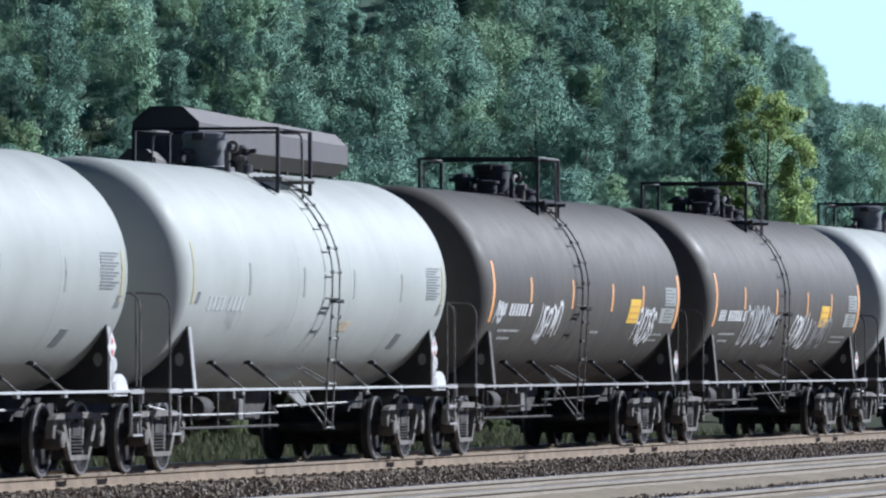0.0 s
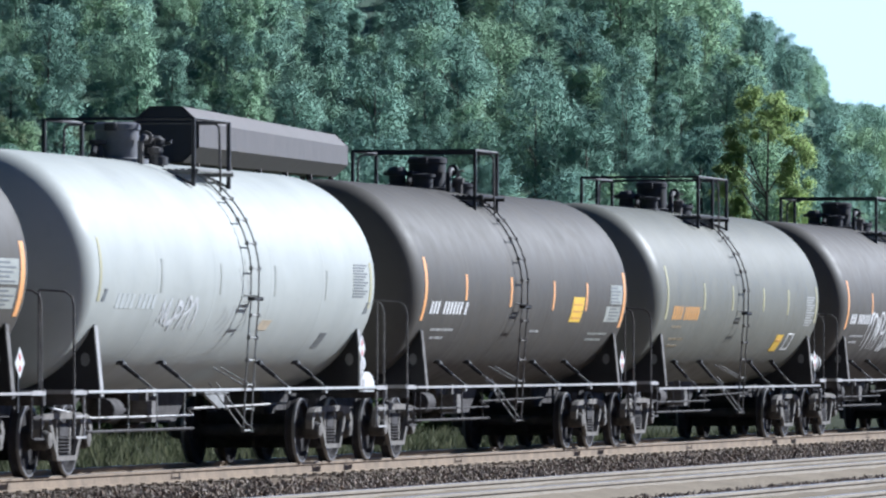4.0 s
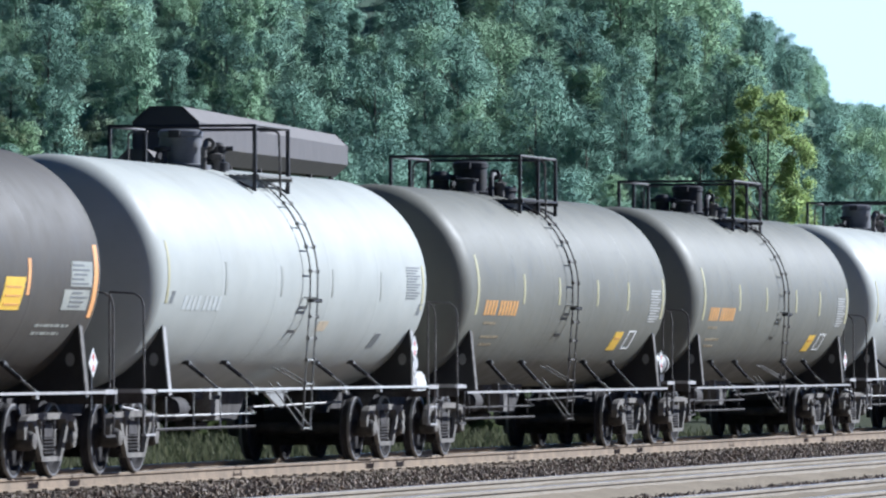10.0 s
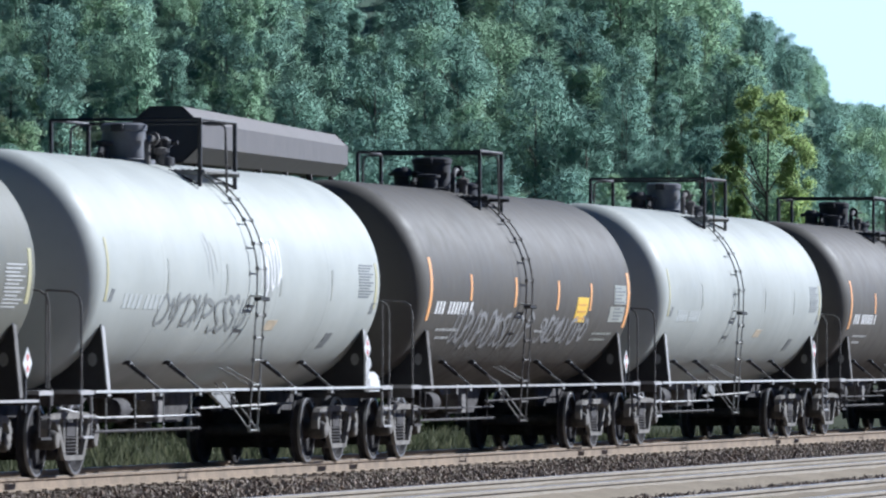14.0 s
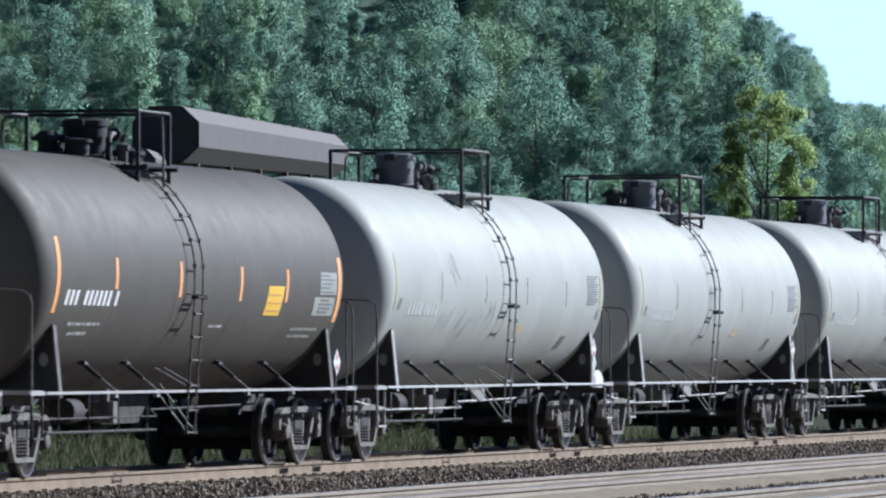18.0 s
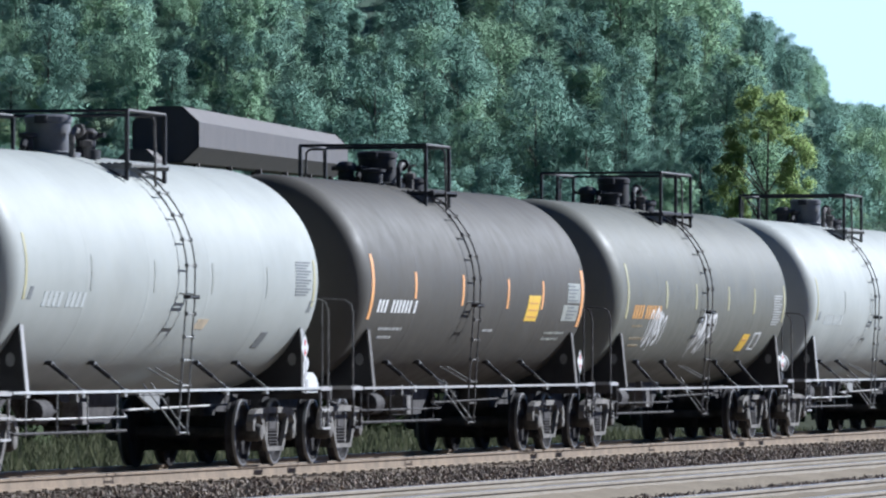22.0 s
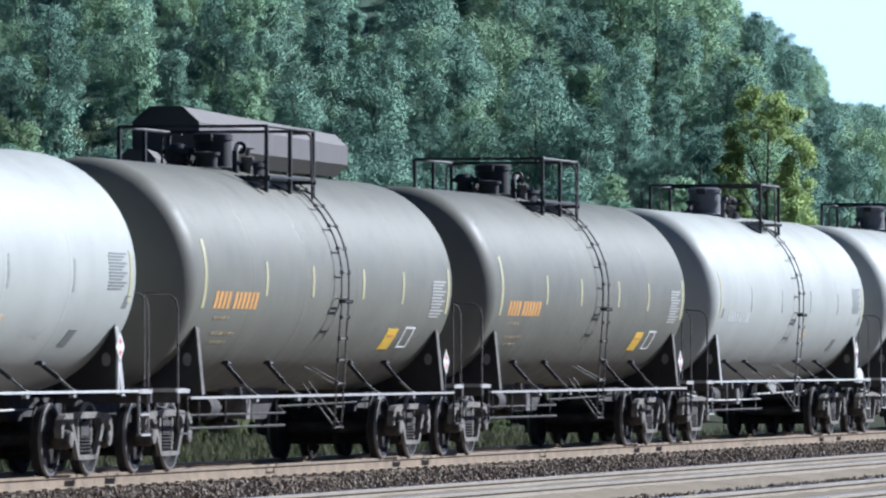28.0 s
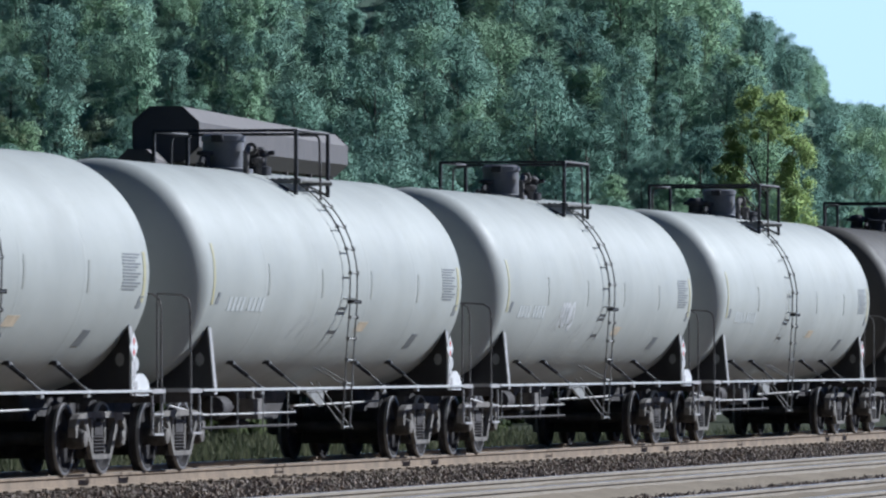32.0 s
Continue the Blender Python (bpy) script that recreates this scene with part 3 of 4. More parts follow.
def smear(car, y, a0, a1, wide, lean, material):
    """A dull scrape down the shell, fading to a point at both ends."""
    r = random.Random(int(100 * (y + a1)))
    n, form = 12, Form()
    for strip in range(4):
        c0, lo, hi = y + wide * (strip / 3 - 0.5) + r.uniform(-0.1, 0.1), a0 + (a1 - a0) * r.uniform(0, 0.4), a1 - (a1 - a0) * r.uniform(0, 0.4)
        pts = []
        for i in range(n + 1):
            t = i / n
            half = wide * 0.16 * math.sin(math.pi * t) ** 0.6 * r.uniform(0.55, 1.0) + 0.003
            c, a = c0 + lean * t + 0.05 * math.sin(5 * t + y), lo + (hi - lo) * t
            lift = 0.001 + 0.0004 * strip
            pts += [on_tank(c - half, a, lift), on_tank(c + half, a, lift)]
        form.add(pts, [(2 * i, 2 * i + 1, 2 * i + 3, 2 * i + 2) for i in range(n)])
    part("scrape", form, material, car, "dull grey scrape on the shell", smooth=0)


# sprayed shapes in a unit cell: arches, hooks, loops and zigzags
SHAPES = (
    ((0, 0), (0.06, 0.75), (0.35, 1), (0.75, 0.95), (0.9, 0.6), (0.95, 0)),
    ((0.05, -0.1), (0.12, 0.9), (0.6, 1), (0.9, 0.75), (0.55, 0.5), (0.15, 0.5)),
    ((0.9, 0.85), (0.5, 1), (0.15, 0.75), (0.5, 0.5), (0.85, 0.25), (0.45, 0), (0.05, 0.15)),
    ((0, 0), (0.25, 0.95), (0.5, 0.3), (0.75, 1), (1, 0.05)),
    ((0.5, 1), (0.1, 0.8), (0.05, 0.25), (0.45, 0), (0.9, 0.2), (0.9, 0.75), (0.5, 1), (0.3, 0.9)),
    ((0.1, 1), (0.15, 0.2), (0.5, 0), (0.9, 0.3), (0.85, 1), (0.95, -0.1)),
)


def scrawl(car, y0, y1, a0, a1, seed, strokes, material, width=0.045, name="sprayed_stroke"):
    """One sprayed tag: a row of slanting hand-drawn strokes in one colour, ribbons on the shell."""
    r = random.Random(seed)
    strokes = max(2, int(strokes * 1.3))
    cell = (y1 - y0) / strokes
    for s in range(strokes):
        shape = [Vector((u + r.uniform(-0.12, 0.12), v + r.uniform(-0.1, 0.1), 0)) for u, v in SHAPES[r.randrange(len(SHAPES))]]
        wide, tall = cell * r.uniform(1.0, 1.4), (a1 - a0) * r.uniform(0.75, 1.0)
        low, slant = a0 + (a1 - a0 - tall) * r.uniform(0, 1), r.uniform(0.15, 0.45)
        pts = []
        for i in range(len(shape) - 1):
            p0, p1, p2, p3 = shape[max(i - 1, 0)], shape[i], shape[i + 1], shape[min(i + 2, len(shape) - 1)]
            for k in range(6):
                t = k / 6
                q = 0.5 * (2 * p1 + (p2 - p0) * t + (2 * p0 - 5 * p1 + 4 * p2 - p3) * t * t + (3 * p1 - p0 - 3 * p2 + p3) * t ** 3)
                pts.append((y0 + s * cell + q.x * wide + q.y * slant * cell, low + q.y * tall))
        n = len(pts) - 1
        quad = []
        for i, (y, a) in enumerate(pts):
            (ya, aa), (yb, ab) = pts[max(i - 1, 0)], pts[min(i + 1, n)]
            dy, dz = yb - ya, (ab - aa) * R * math.pi / 180
            ln = math.hypot(dy, dz) or 1
            wd = width * (0.65 + 0.35 * math.sin(3.14 * i / n)) * (1.2 if s % 3 else 0.85)
            ny, na = -dz / ln * wd * 0.7, dy / ln * wd * 0.7 / R * 180 / math.pi
            lift = 0.005 + 0.0012 * (s % 4)
            quad += [on_tank(y + ny, a + na, lift), on_tank(y - ny, a - na, lift)]
        form = Form().add(quad, [(2 * i, 2 * i + 1, 2 * i + 3, 2 * i + 2) for i in range(n)])
        part(name, form, material, car, smooth=0)


def hoop(x, y0, y1, zlow, ztop, r=0.02, bend=0.16):
    pts = [(x, y0, zlow), (x, y0, ztop - bend)]
    for k in range(1, 5):
        a = k / 4 * math.pi / 2
        pts.append((x, y0 + math.copysign(bend, y1 - y0) * (1 - math.cos(a)), ztop - bend + bend * math.sin(a)))
    return pts + [(x, y1, ztop)]


# shared running gear -------------------------------------------------------
wheel_profile = [(0.06, 0.09), (0.11, 0.09), (0.13, 0.03), (0.36, 0.015), (0.385, 0.07), (0.45, 0.07), (0.457, 0.06), (0.46, -0.04), (0.488, -0.055), (0.485, -0.075),
                 (0.46, -0.08), (0.39, -0.08), (0.37, -0.02), (0.14, -0.01), (0.11, -0.09), (0.06, -0.09)]
wheel_out = mesh_of("wheel", Form().turned(wheel_profile, 36, "x"), WHEEL)
tread_out = mesh_of("tread", Form().turned([(0.428, 0.0722), (0.452, 0.0726), (0.4605, 0.07), (0.4625, 0.055), (0.4625, 0.03)], 36, "x", closed=False), TREAD)
axle_mesh = mesh_of("wheelset", Form().turned([(0.05, -1.04), (0.075, -1.03), (0.075, -0.9), (0.09, -0.86), (0.085, 0), (0.09, 0.86), (0.075, 0.9), (0.075, 1.03), (0.05, 1.04)], 14, "x"), SOOT)
GREASE = surface("greasy_bearing_steel", (0.07, 0.065, 0.06), 0.7, vary=0.5, scale=9, spec=0.2)
cap = Form().turned([(0.12, 0.86), (0.125, 0.88), (0.125, 1.04), (0.105, 1.07), (0.05, 1.075)], 16, "x")
for k in range(3):
    a = k * 2.094
    cap.turned([(0.022, 1.07), (0.022, 1.095), (0.0, 1.098)], 6, "x", (0, 0.065 * math.cos(a), 0.065 * math.sin(a)))
cap_mesh = mesh_of("bearing_cap", cap, GREASE)

def side_frame_form(s):
    """Cast truck side: a bridge with an opening for the springs and two slanting windows."""
    f = Form()
    def bar(points, deep=0.06, x=1.0):
        f.slab(points, "yz", s * x - deep / 2, s * x + deep / 2)
    bar([(-1.18, 0.48), (-1.2, 0.6), (-1.13, 0.71), (-1.0, 0.77), (-0.5, 0.8), (0.5, 0.8), (1.0, 0.77), (1.13, 0.71), (1.2, 0.6), (1.18, 0.48), (1.09, 0.48), (1.08, 0.6), (0.98, 0.69), (0.8, 0.69), (0.74, 0.58), (0.69, 0.58),
         (0.64, 0.72), (-0.64, 0.72), (-0.69, 0.58), (-0.74, 0.58), (-0.8, 0.69), (-0.98, 0.69), (-1.08, 0.6), (-1.12, 0.48)], 0.1)
    for g in (-1, 1):
        bar([(g * 0.25, 0.27), (g * 0.31, 0.27), (g * 0.35, 0.71), (g * 0.27, 0.71)], 0.05, 0.99)
        f.turned([(0.0, -0.02), (0.1, -0.02), (0.1, 0.02), (0.05, 0.035), (0.0, 0.035)], 12, "x", (s * 1.075, g * 0.89, 0.46))
    return f


def lower_truss_form(s):
    """Slanting arms and the spring seat under a truck side."""
    f = Form()
    for g in (-1, 1):
        f.slab([(g * 0.76, 0.62), (g * 0.68, 0.68), (g * 0.37, 0.25), (g * 0.44, 0.2)], "yz", s * 1.03 - 0.03, s * 1.03 + 0.03)
    return f.slab([(-0.43, 0.2), (0.43, 0.2), (0.38, 0.26), (-0.38, 0.26)], "yz", s * 1.0 - 0.06, s * 1.0 + 0.06)


truss_mesh = {s: mesh_of("lower_truss", lower_truss_form(s), CAST, 20) for s in (-1, 1)}
side_mesh = {s: mesh_of("side_frame", side_frame_form(s), CAST, 20) for s in (-1, 1)}
prof = [(0.05, 0.28)]
for k in range(5):
    z = 0.285 + k * 0.043
    prof += [(0.062, z), (0.072, z + 0.01), (0.072, z + 0.02), (0.062, z + 0.03), (0.05, z + 0.036)]
spring_mesh = mesh_of("spring", Form().turned(prof, 10, "z"), SOOT)
bolster_mesh = mesh_of("truck_bolster", Form().slab([(-1.02, 0.5), (1.02, 0.5), (1.02, 0.66), (0.5, 0.74), (-0.5, 0.74), (-1.02, 0.66)], "xz", -0.2, 0.2).slab([(-0.92, 0.2), (0.92, 0.2), (0.92, 0.28), (0.6, 0.46), (-0.6, 0.46), (-0.92, 0.28)], "xz", -0.24, 0.24), SOOT, 0)
beam = Form()
for g in (-1, 1):
    beam.pipe([(-0.8, g * 0.38, 0.4), (0.8, g * 0.38, 0.4)], 0.05, 6)
    beam.pipe([(-0.78, g * 0.38, 0.4), (0.0, g * 0.2, 0.26), (0.78, g * 0.38, 0.4)], 0.04, 6)
    beam.box(0, g * 0.3, 0.3, 0.08, 0.5, 0.16, 0.02)
    for s in (-1, 1):
        beam.box(s * 0.76, g * 0.41, 0.42, 0.1, 0.07, 0.3, 0.02)
beam_mesh = mesh_of("brake_beam", beam, SOOT)


def add_truck(car, y):
    for s in (-1, 1):
        side = part("side_frame", side_mesh[s], None, car, "dusty cast steel truck side frame")
        side.location = (0, y, 0)
        part("lower_truss", truss_mesh[s], None, side, "slanting lower arms of the side frame")
        for yy in (-0.15, 0.0, 0.15):
            part("spring", spring_mesh, None, car).location = (s * 0.97, y + yy, 0)
    part("truck_bolster", bolster_mesh, None, car).location = (0, y, 0)
    part("brake_beam", beam_mesh, None, car).location = (0, y, 0)
    for g in (-1, 1):
        ws = part("wheelset", axle_mesh, None, car, "dark wheelset with bright worn treads")
        ws.location = (0, y + g * 0.89, 0.46)
        for s in (-1, 1):
            w = part("wheel", wheel_out, None, ws)
            w.matrix_local = pose(s * 0.755, 0, 0, 0, 0, 0 if s > 0 else 180)
            t = part("tread", tread_out, None, ws)
            t.matrix_local = pose(s * 0.755, 0, 0, 0, 0, 0 if s > 0 else 180)
            c = part("bearing_cap", cap_mesh, None, ws)
            c.matrix_local = pose(0, 0, 0, 0, 0, 0 if s > 0 else 180)


CHALKY = surface("faded_stencil_paint", (0.42, 0.42, 0.4), 0.6, vary=0.2, relief=0)
FADED = surface("faded_orange_tan_paint", (0.47, 0.39, 0.27), 0.6, vary=0.3, scale=6, relief=0)
SILL = surface("dull_grey_sill_steel", (0.36, 0.35, 0.34), 0.6, 0.1, vary=0.25, scale=6)
KIND = {
    "white": dict(paint=WHITE, tape=GREY_TAPE, ladder=0.25, rails=(-0.7, 1.15), wide=1.03, top=4.66, plac=6.85, sill=1.06, label="off-white railway tank car with black railing in a moving train"),
    "brown": dict(paint=BROWN, tape=ORANGE, ladder=-0.8, rails=(-1.4, 0.15), wide=0.97, top=4.68, plac=7.25, sill=1.05, label="dark brown railway tank car with orange stripes in a moving train"),
    "grey": dict(paint=OLIVE, tape=YELLOW_TAPE, ladder=0.4, rails=(-1.8, 0.85), wide=1.05, top=4.67, plac=7.25, sill=0.96, label="olive-grey railway tank car with faded yellow stripes in a moving train"),
}


def tank_car(kind, barrel=False, plate=True, late=False, deep=False):
    K = dict(KIND[kind])
    if not plate:
        K.update(ladder=-1.1, rails=(-1.45, 0.5))
    if barrel:
        K.update(ladder=-0.3)
    if deep:
        K.update(paint=DEEP_BROWN)
    if late:
        K.update(ladder=0.35, rails=(-0.75, 0.8))
    car = thing("tank_car", (0, 0, 0), K["label"], "tank car", "tank cars of the train")
    # shell with dished heads and faint weld beads
    head = [(R - KNUCKLE * (1 - math.cos(radians(a))), KNUCKLE * math.sin(radians(a))) for a in range(0, 61, 6)]
    dish_r = R - KNUCKLE * (1 - math.cos(radians(60)))
    dish = dish_r / math.sin(radians(30))
    head += [(dish * math.sin(radians(a)), KNUCKLE * math.sin(radians(60)) + dish * (math.cos(radians(a)) - math.cos(radians(30)))) for a in (25, 20, 15, 10, 5, 0)]
    prof = [(r, -HALF - d) for r, d in reversed(head)]
    for y in (-4.4, -1.5, 1.5, 4.4):
        prof += [(R, y - 0.09), (R, y - 0.03), (R + 0.003, y - 0.01), (R + 0.003, y + 0.01), (R, y + 0.03), (R, y + 0.09)]
    prof += [(r, HALF + d) for r, d in head]
    part("tank", Form().turned([(max(r, 0.0), y) for r, y in prof], 72, "y", (0, 0, ZC)), K["paint"], car, smooth=50)
    # stub sills, couplers, end platforms, bolster webs
    for e in (-1, 1):
        f = Form().box(0, e * 7.3, 0.86, 0.5, 2.4, 0.36, 0.04)
        part("stub_sill", f, SOOT, car)
        f = Form().box(0, e * 8.62, 0.84, 0.16, 0.4, 0.16, 0.03)
        f.slab([(-0.16, e * 8.7), (0.14, e * 8.7), (0.17, e * 8.86), (0.05, e * 8.97), (0.02, e * 8.86), (-0.12, e * 8.92)], "xy", 0.7, 0.98)
        part("coupler", f, SOOT, car)
        part("air_hose", Form().pipe([(0.35, e * 8.3, 0.8), (0.35, e * 8.6, 0.6), (0.25, e * 8.8, 0.42), (0.15, e * 8.92, 0.4)], 0.025, 6), BLACK, car)
        f = Form()
        f.box(0, e * 8.25, 1.0, 3.05, 0.12, 0.2, 0.01)
        part("end_sill", f, SOOT, car)
        for s in (-1, 1):
            f = Form().box(s * 1.24, e * 8.08, 1.06, 0.55, 0.55, 0.05, 0.01)
            f.box(s * 1.52, e * 8.0, 1.05, 0.012, 0.62, 0.05)
            part("end_platform", f, SILL, car, "dusty steel end step plate")
            # bolster web from the tank down to the side sill
            w = [(s * 0.25, 0.98), (s * 1.5, 0.98), (s * 1.41, 1.9), (s * 1.3, 1.79), (s * 1.0, 1.46), (s * 0.25, 1.12)]
            wb = part("bolster_web", Form().slab(w, "xz", e * 6.95 - 0.03, e * 6.95 + 0.03), BLACK, car, "black bolster web plate", smooth=0)
            hole = [(s * (1.3 + 0.06 * math.cos(k * 0.7854)), 1.46 + 0.09 * math.sin(k * 0.7854)) for k in range(8)]
            part("web_cover", Form().slab(hole, "xz", e * 6.95 - 0.036, e * 6.95 + 0.036), LADDER, wb, "grey oval cover in the web", smooth=0)
            f = Form().slab([(s * 1.5, 1.0), (s * 1.518, 1.0), (s * 1.432, 1.88), (s * 1.414, 1.88)], "xz", e * 6.95 - 0.07, e * 6.95 + 0.07)
            part("web_flange", f, SILL if kind == "white" else DUST, car, smooth=0)
            # corner grab hoop and sill step
            f = Form().pipe([(s * 1.5, e * 8.2, 0.5), (s * 1.5, e * 8.2, 2.12), (s * 1.47, e * 8.2, 2.24), (s * 1.38, e * 8.2, 2.3), (s * 1.05, e * 8.2, 2.32)], 0.015, 6)
            f.pipe([(s * 1.05, e * 8.2, 2.32), (s * 1.05, e * 8.2, 1.08)], 0.014, 6)
            part("grab_hoop", f, DUST, car, "dark grey bent grab rail at the car's corner")
            f = Form()
            for yy in (7.75, 8.2):
                f.pipe([(s * 1.5, e * yy, 1.0), (s * 1.5, e * yy, 0.5)], 0.018, 6)
            f.box(s * 1.5, e * 7.98, 0.5, 0.07, 0.46, 0.03)
            f.box(s * 1.5, e * 7.98, 0.76, 0.05, 0.46, 0.025)
            part("sill_step", f, SILL if kind == "white" else SOOT, car)
    # side sills (running strips) with short struts to the shell
    for s in (-1, 1):
        f = Form().box(s * 1.51, 0, K["sill"], 0.05, 15.3, 0.034, 0.008)
        part("side_sill", f, WALK if kind == "white" else SILL, car, "long pale steel side sill")
        for y in ({"brown": (-4.4, -2.4, 2.26, 4.7), "white": (-4.47, -2.5, 2.6, 4.7), "grey": (-4.1, -1.8, 2.9, 5.1)}[kind]):
            f = Form().pipe([(s * 1.31, y, K["sill"] + 0.17), (s * 1.02, y, 1.45)], 0.029, 6)
            f.box(s * 1.06, y, 1.44, 0.16, 0.2, 0.035, 0, Matrix.Rotation(s * radians(42), 3, "Y"))
            f.box(s * 1.09, y - 0.12, 1.42, 0.1, 0.05, 0.05, 0)
            st = part("sill_strut", f, BLACK, car)
            f = Form().pipe([(s * 1.49, y, K["sill"] + 0.02), (s * 1.3, y, K["sill"] + 0.176)], 0.019, 6)
            f.box(s * 1.49, y, K["sill"] - 0.02, 0.06, 0.14, 0.1, 0.01)
            part("strut_foot", f, LADDER, st, "grey lower end of the strut")
    # ladder over the shell on both sides
    yl = K["ladder"]
    for s in (-1, 1):
        path = []
        for a in range(58, -1, -6):
            t = radians(a)
            path.append((s * (R + 0.085) * math.cos(t), ZC + (R + 0.085) * math.sin(t)))
        path += [(s * 1.625, 2.2), (s * 1.6, 1.9), (s * 1.55, 1.1), (s * 1.52, 0.5)]
        for d in (-0.21, 0.21):
            part("ladder_rail", Form().pipe([(x, yl + d, z) for x, z in path], 0.0125, 6), LADDER if kind == "white" else DUST, car)
        rungs = [path[i] for i in (1, 3, 5, 7, 9)] + [(s * 1.625, 2.05), (s * 1.597, 1.75), (s * 1.575, 1.45), (s * 1.553, 1.12), (s * 1.535, 0.8), (s * 1.52, 0.51)]
        for x, z in rungs:
            part("rung", Form().pipe([(x, yl - 0.24, z), (x, yl + 0.24, z)], 0.011, 5).box(x, yl - 0.21, z, 0.05, 0.03, 0.05).box(x, yl + 0.21, z, 0.05, 0.03, 0.05), LADDER if kind == "white" else DUST, car)
        f = Form()
        for k in range(2):
            f.box(s * (1.62 + 0.06 * k), yl, 2.27, 0.014, 0.46, 0.022)
        for d in (-0.22, 0.22):
            f.box(s * 1.64, yl + d, 2.268, 0.1, 0.016, 0.05)
        part("ladder_step", f, BLACK, car)
        for d in (-0.21, 0.21):
            part("ladder_brace", Form().pipe([(s * 1.52, yl + d, 0.52), (s * 1.08, yl + d - 0.15, 1.15)], 0.011, 5), LADDER, car)
            part("ladder_brace", Form().pipe([(s * 1.55, yl + d, 1.1), (s * 1.1, yl + d, 1.35)], 0.011, 5), LADDER, car)
            part("ladder_bracket", Form().pipe([(s * 1.635, yl + d, 2.3), (s * 1.5, yl + d, 2.32)], 0.014, 5), WALK, car)
    # top platform: grating, railing, dome and valves
    y0, y1 = K["rails"]
    zt, rx = K["top"], K["wide"]
    ym = (y0 + y1) / 2
    for s in (-1, 1):
        f = Form()
        for k in range(7):
            f.box(s * (0.52 + k * 0.09), ym, 3.98, 0.05, y1 - y0, 0.03)
        f.box(s * 0.8, y0 + 0.02, 3.95, 0.6, 0.04, 0.06)
        f.box(s * 0.8, y1 - 0.02, 3.95, 0.6, 0.04, 0.06)
        part("walkway_grating", f, LADDER if kind == "white" else BLACK, car)
        for y in (y0, ym, y1) if kind == "grey" else (y0, y1):
            part("railing_post", Form().box(s * rx, y, (zt + 3.76) / 2, 0.05, 0.05, zt - 3.76).pipe([(s * rx, y, 3.78), (s * 0.78, y, 3.9)], 0.02, 5), BLACK, car)
        part("railing_bar", Form().pipe([(s * rx, y0, zt), (s * rx, y1, zt)], 0.024, 6), BLACK, car)
    for y in (y0, y1):
        part("railing_bar", Form().pipe([(-rx, y, zt), (rx, y, zt)], 0.024, 6), BLACK, car)
    for s in (-1, 1):
        c = []
        for k in range(5):
            a = k / 4 * math.pi / 2
            c.append((s * (1.0 + 0.08 * math.sin(a)), yl + 0.21, zt - 0.12 + 0.08 * math.cos(a)))
        part("hand_hoop", Form().pipe([(s * 0.8, yl + 0.21, zt - 0.04)] + c + [(s * 1.1, yl + 0.21, 3.7)], 0.018, 6), DUST, car)
    yd = ym + {"brown": 0.15, "white": -1.0 if plate else 0.5, "grey": -0.25}[kind]
    q = {"brown": 1.0, "grey": 0.92, "white": 1.0}[kind]
    f = Form().turned([(0.42 * q, 4.04), (0.42 * q, 4.12), (0.3 * q, 4.14), (0.29 * q, 4.5), (0.31 * q, 4.51), (0.31 * q, 4.58), (0.26 * q, 4.61), (0, 4.62)], 24, "z", (0, yd, 0))
    part("valve_dome", f, DOME if kind == "white" else BLACK, car, "grey cylindrical valve housing" if kind == "white" else "black cylindrical valve housing")
    part("dome_hinge", Form().box(0, yd - 0.33, 4.54, 0.16, 0.1, 0.1, 0.02), BLACK, car)
    sgn = 1 if kind == "white" and plate else -1
    f = Form().turned([(0.2, 4.05), (0.2, 4.16), (0.13, 4.18), (0.13, 4.3), (0.17, 4.31), (0.17, 4.38), (0.1, 4.44), (0, 4.45)], 14, "z", (0.35 * sgn, yd + 0.55 * sgn, 0))
    f.pipe([(0.35 * sgn - 0.22, yd + 0.55 * sgn, 4.34), (0.35 * sgn + 0.25, yd + 0.55 * sgn, 4.36)], 0.035, 6)
    part("safety_valve", f, BLACK, car)
    f = Form().turned([(0.32, 4.03), (0.32, 4.14), (0.35, 4.15), (0.35, 4.2), (0.2, 4.23), (0, 4.24)], 20, "z", (-0.25 * sgn, yd + 0.75, 0))
    for k in range(6):
        a = k * 1.047
        f.turned([(0.03, 4.1), (0.03, 4.24), (0, 4.245)], 6, "z", (-0.25 * sgn + 0.31 * math.cos(a), yd + 0.75 + 0.31 * math.sin(a), 0))
    part("manway", f, BLACK, car)
    # smaller fittings crowded round the housing
    f = Form().turned([(0.13, 4.04), (0.13, 4.1), (0.075, 4.12), (0.075, 4.3), (0.12, 4.31), (0.12, 4.36), (0, 4.38)], 12, "z", (-0.15, yd - 0.42, 0))
    part("vapour_valve", f.pipe([(-0.15, yd - 0.42, 4.25), (-0.15, yd - 0.6, 4.25), (-0.15, yd - 0.66, 4.18)], 0.045, 7), BLACK, car)
    f = Form().pipe([(0.42, yd - 0.35, 4.03), (0.42, yd - 0.35, 4.34), (0.42, yd - 0.25, 4.4), (0.42, yd - 0.08, 4.4)], 0.045, 8)
    f.turned([(0.0, -0.02), (0.09, -0.02), (0.09, 0.02), (0.0, 0.02)], 12, "y", (0.42, yd - 0.06, 4.4))
    part("elbow_pipe", f, DUST if kind == "white" else BLACK, car)
    f = Form().turned([(0.07, 4.04), (0.07, 4.2), (0.1, 4.21), (0.1, 4.28), (0.03, 4.3), (0.03, 4.4), (0, 4.4)], 10, "z", (0.4, yd + 0.42, 0))
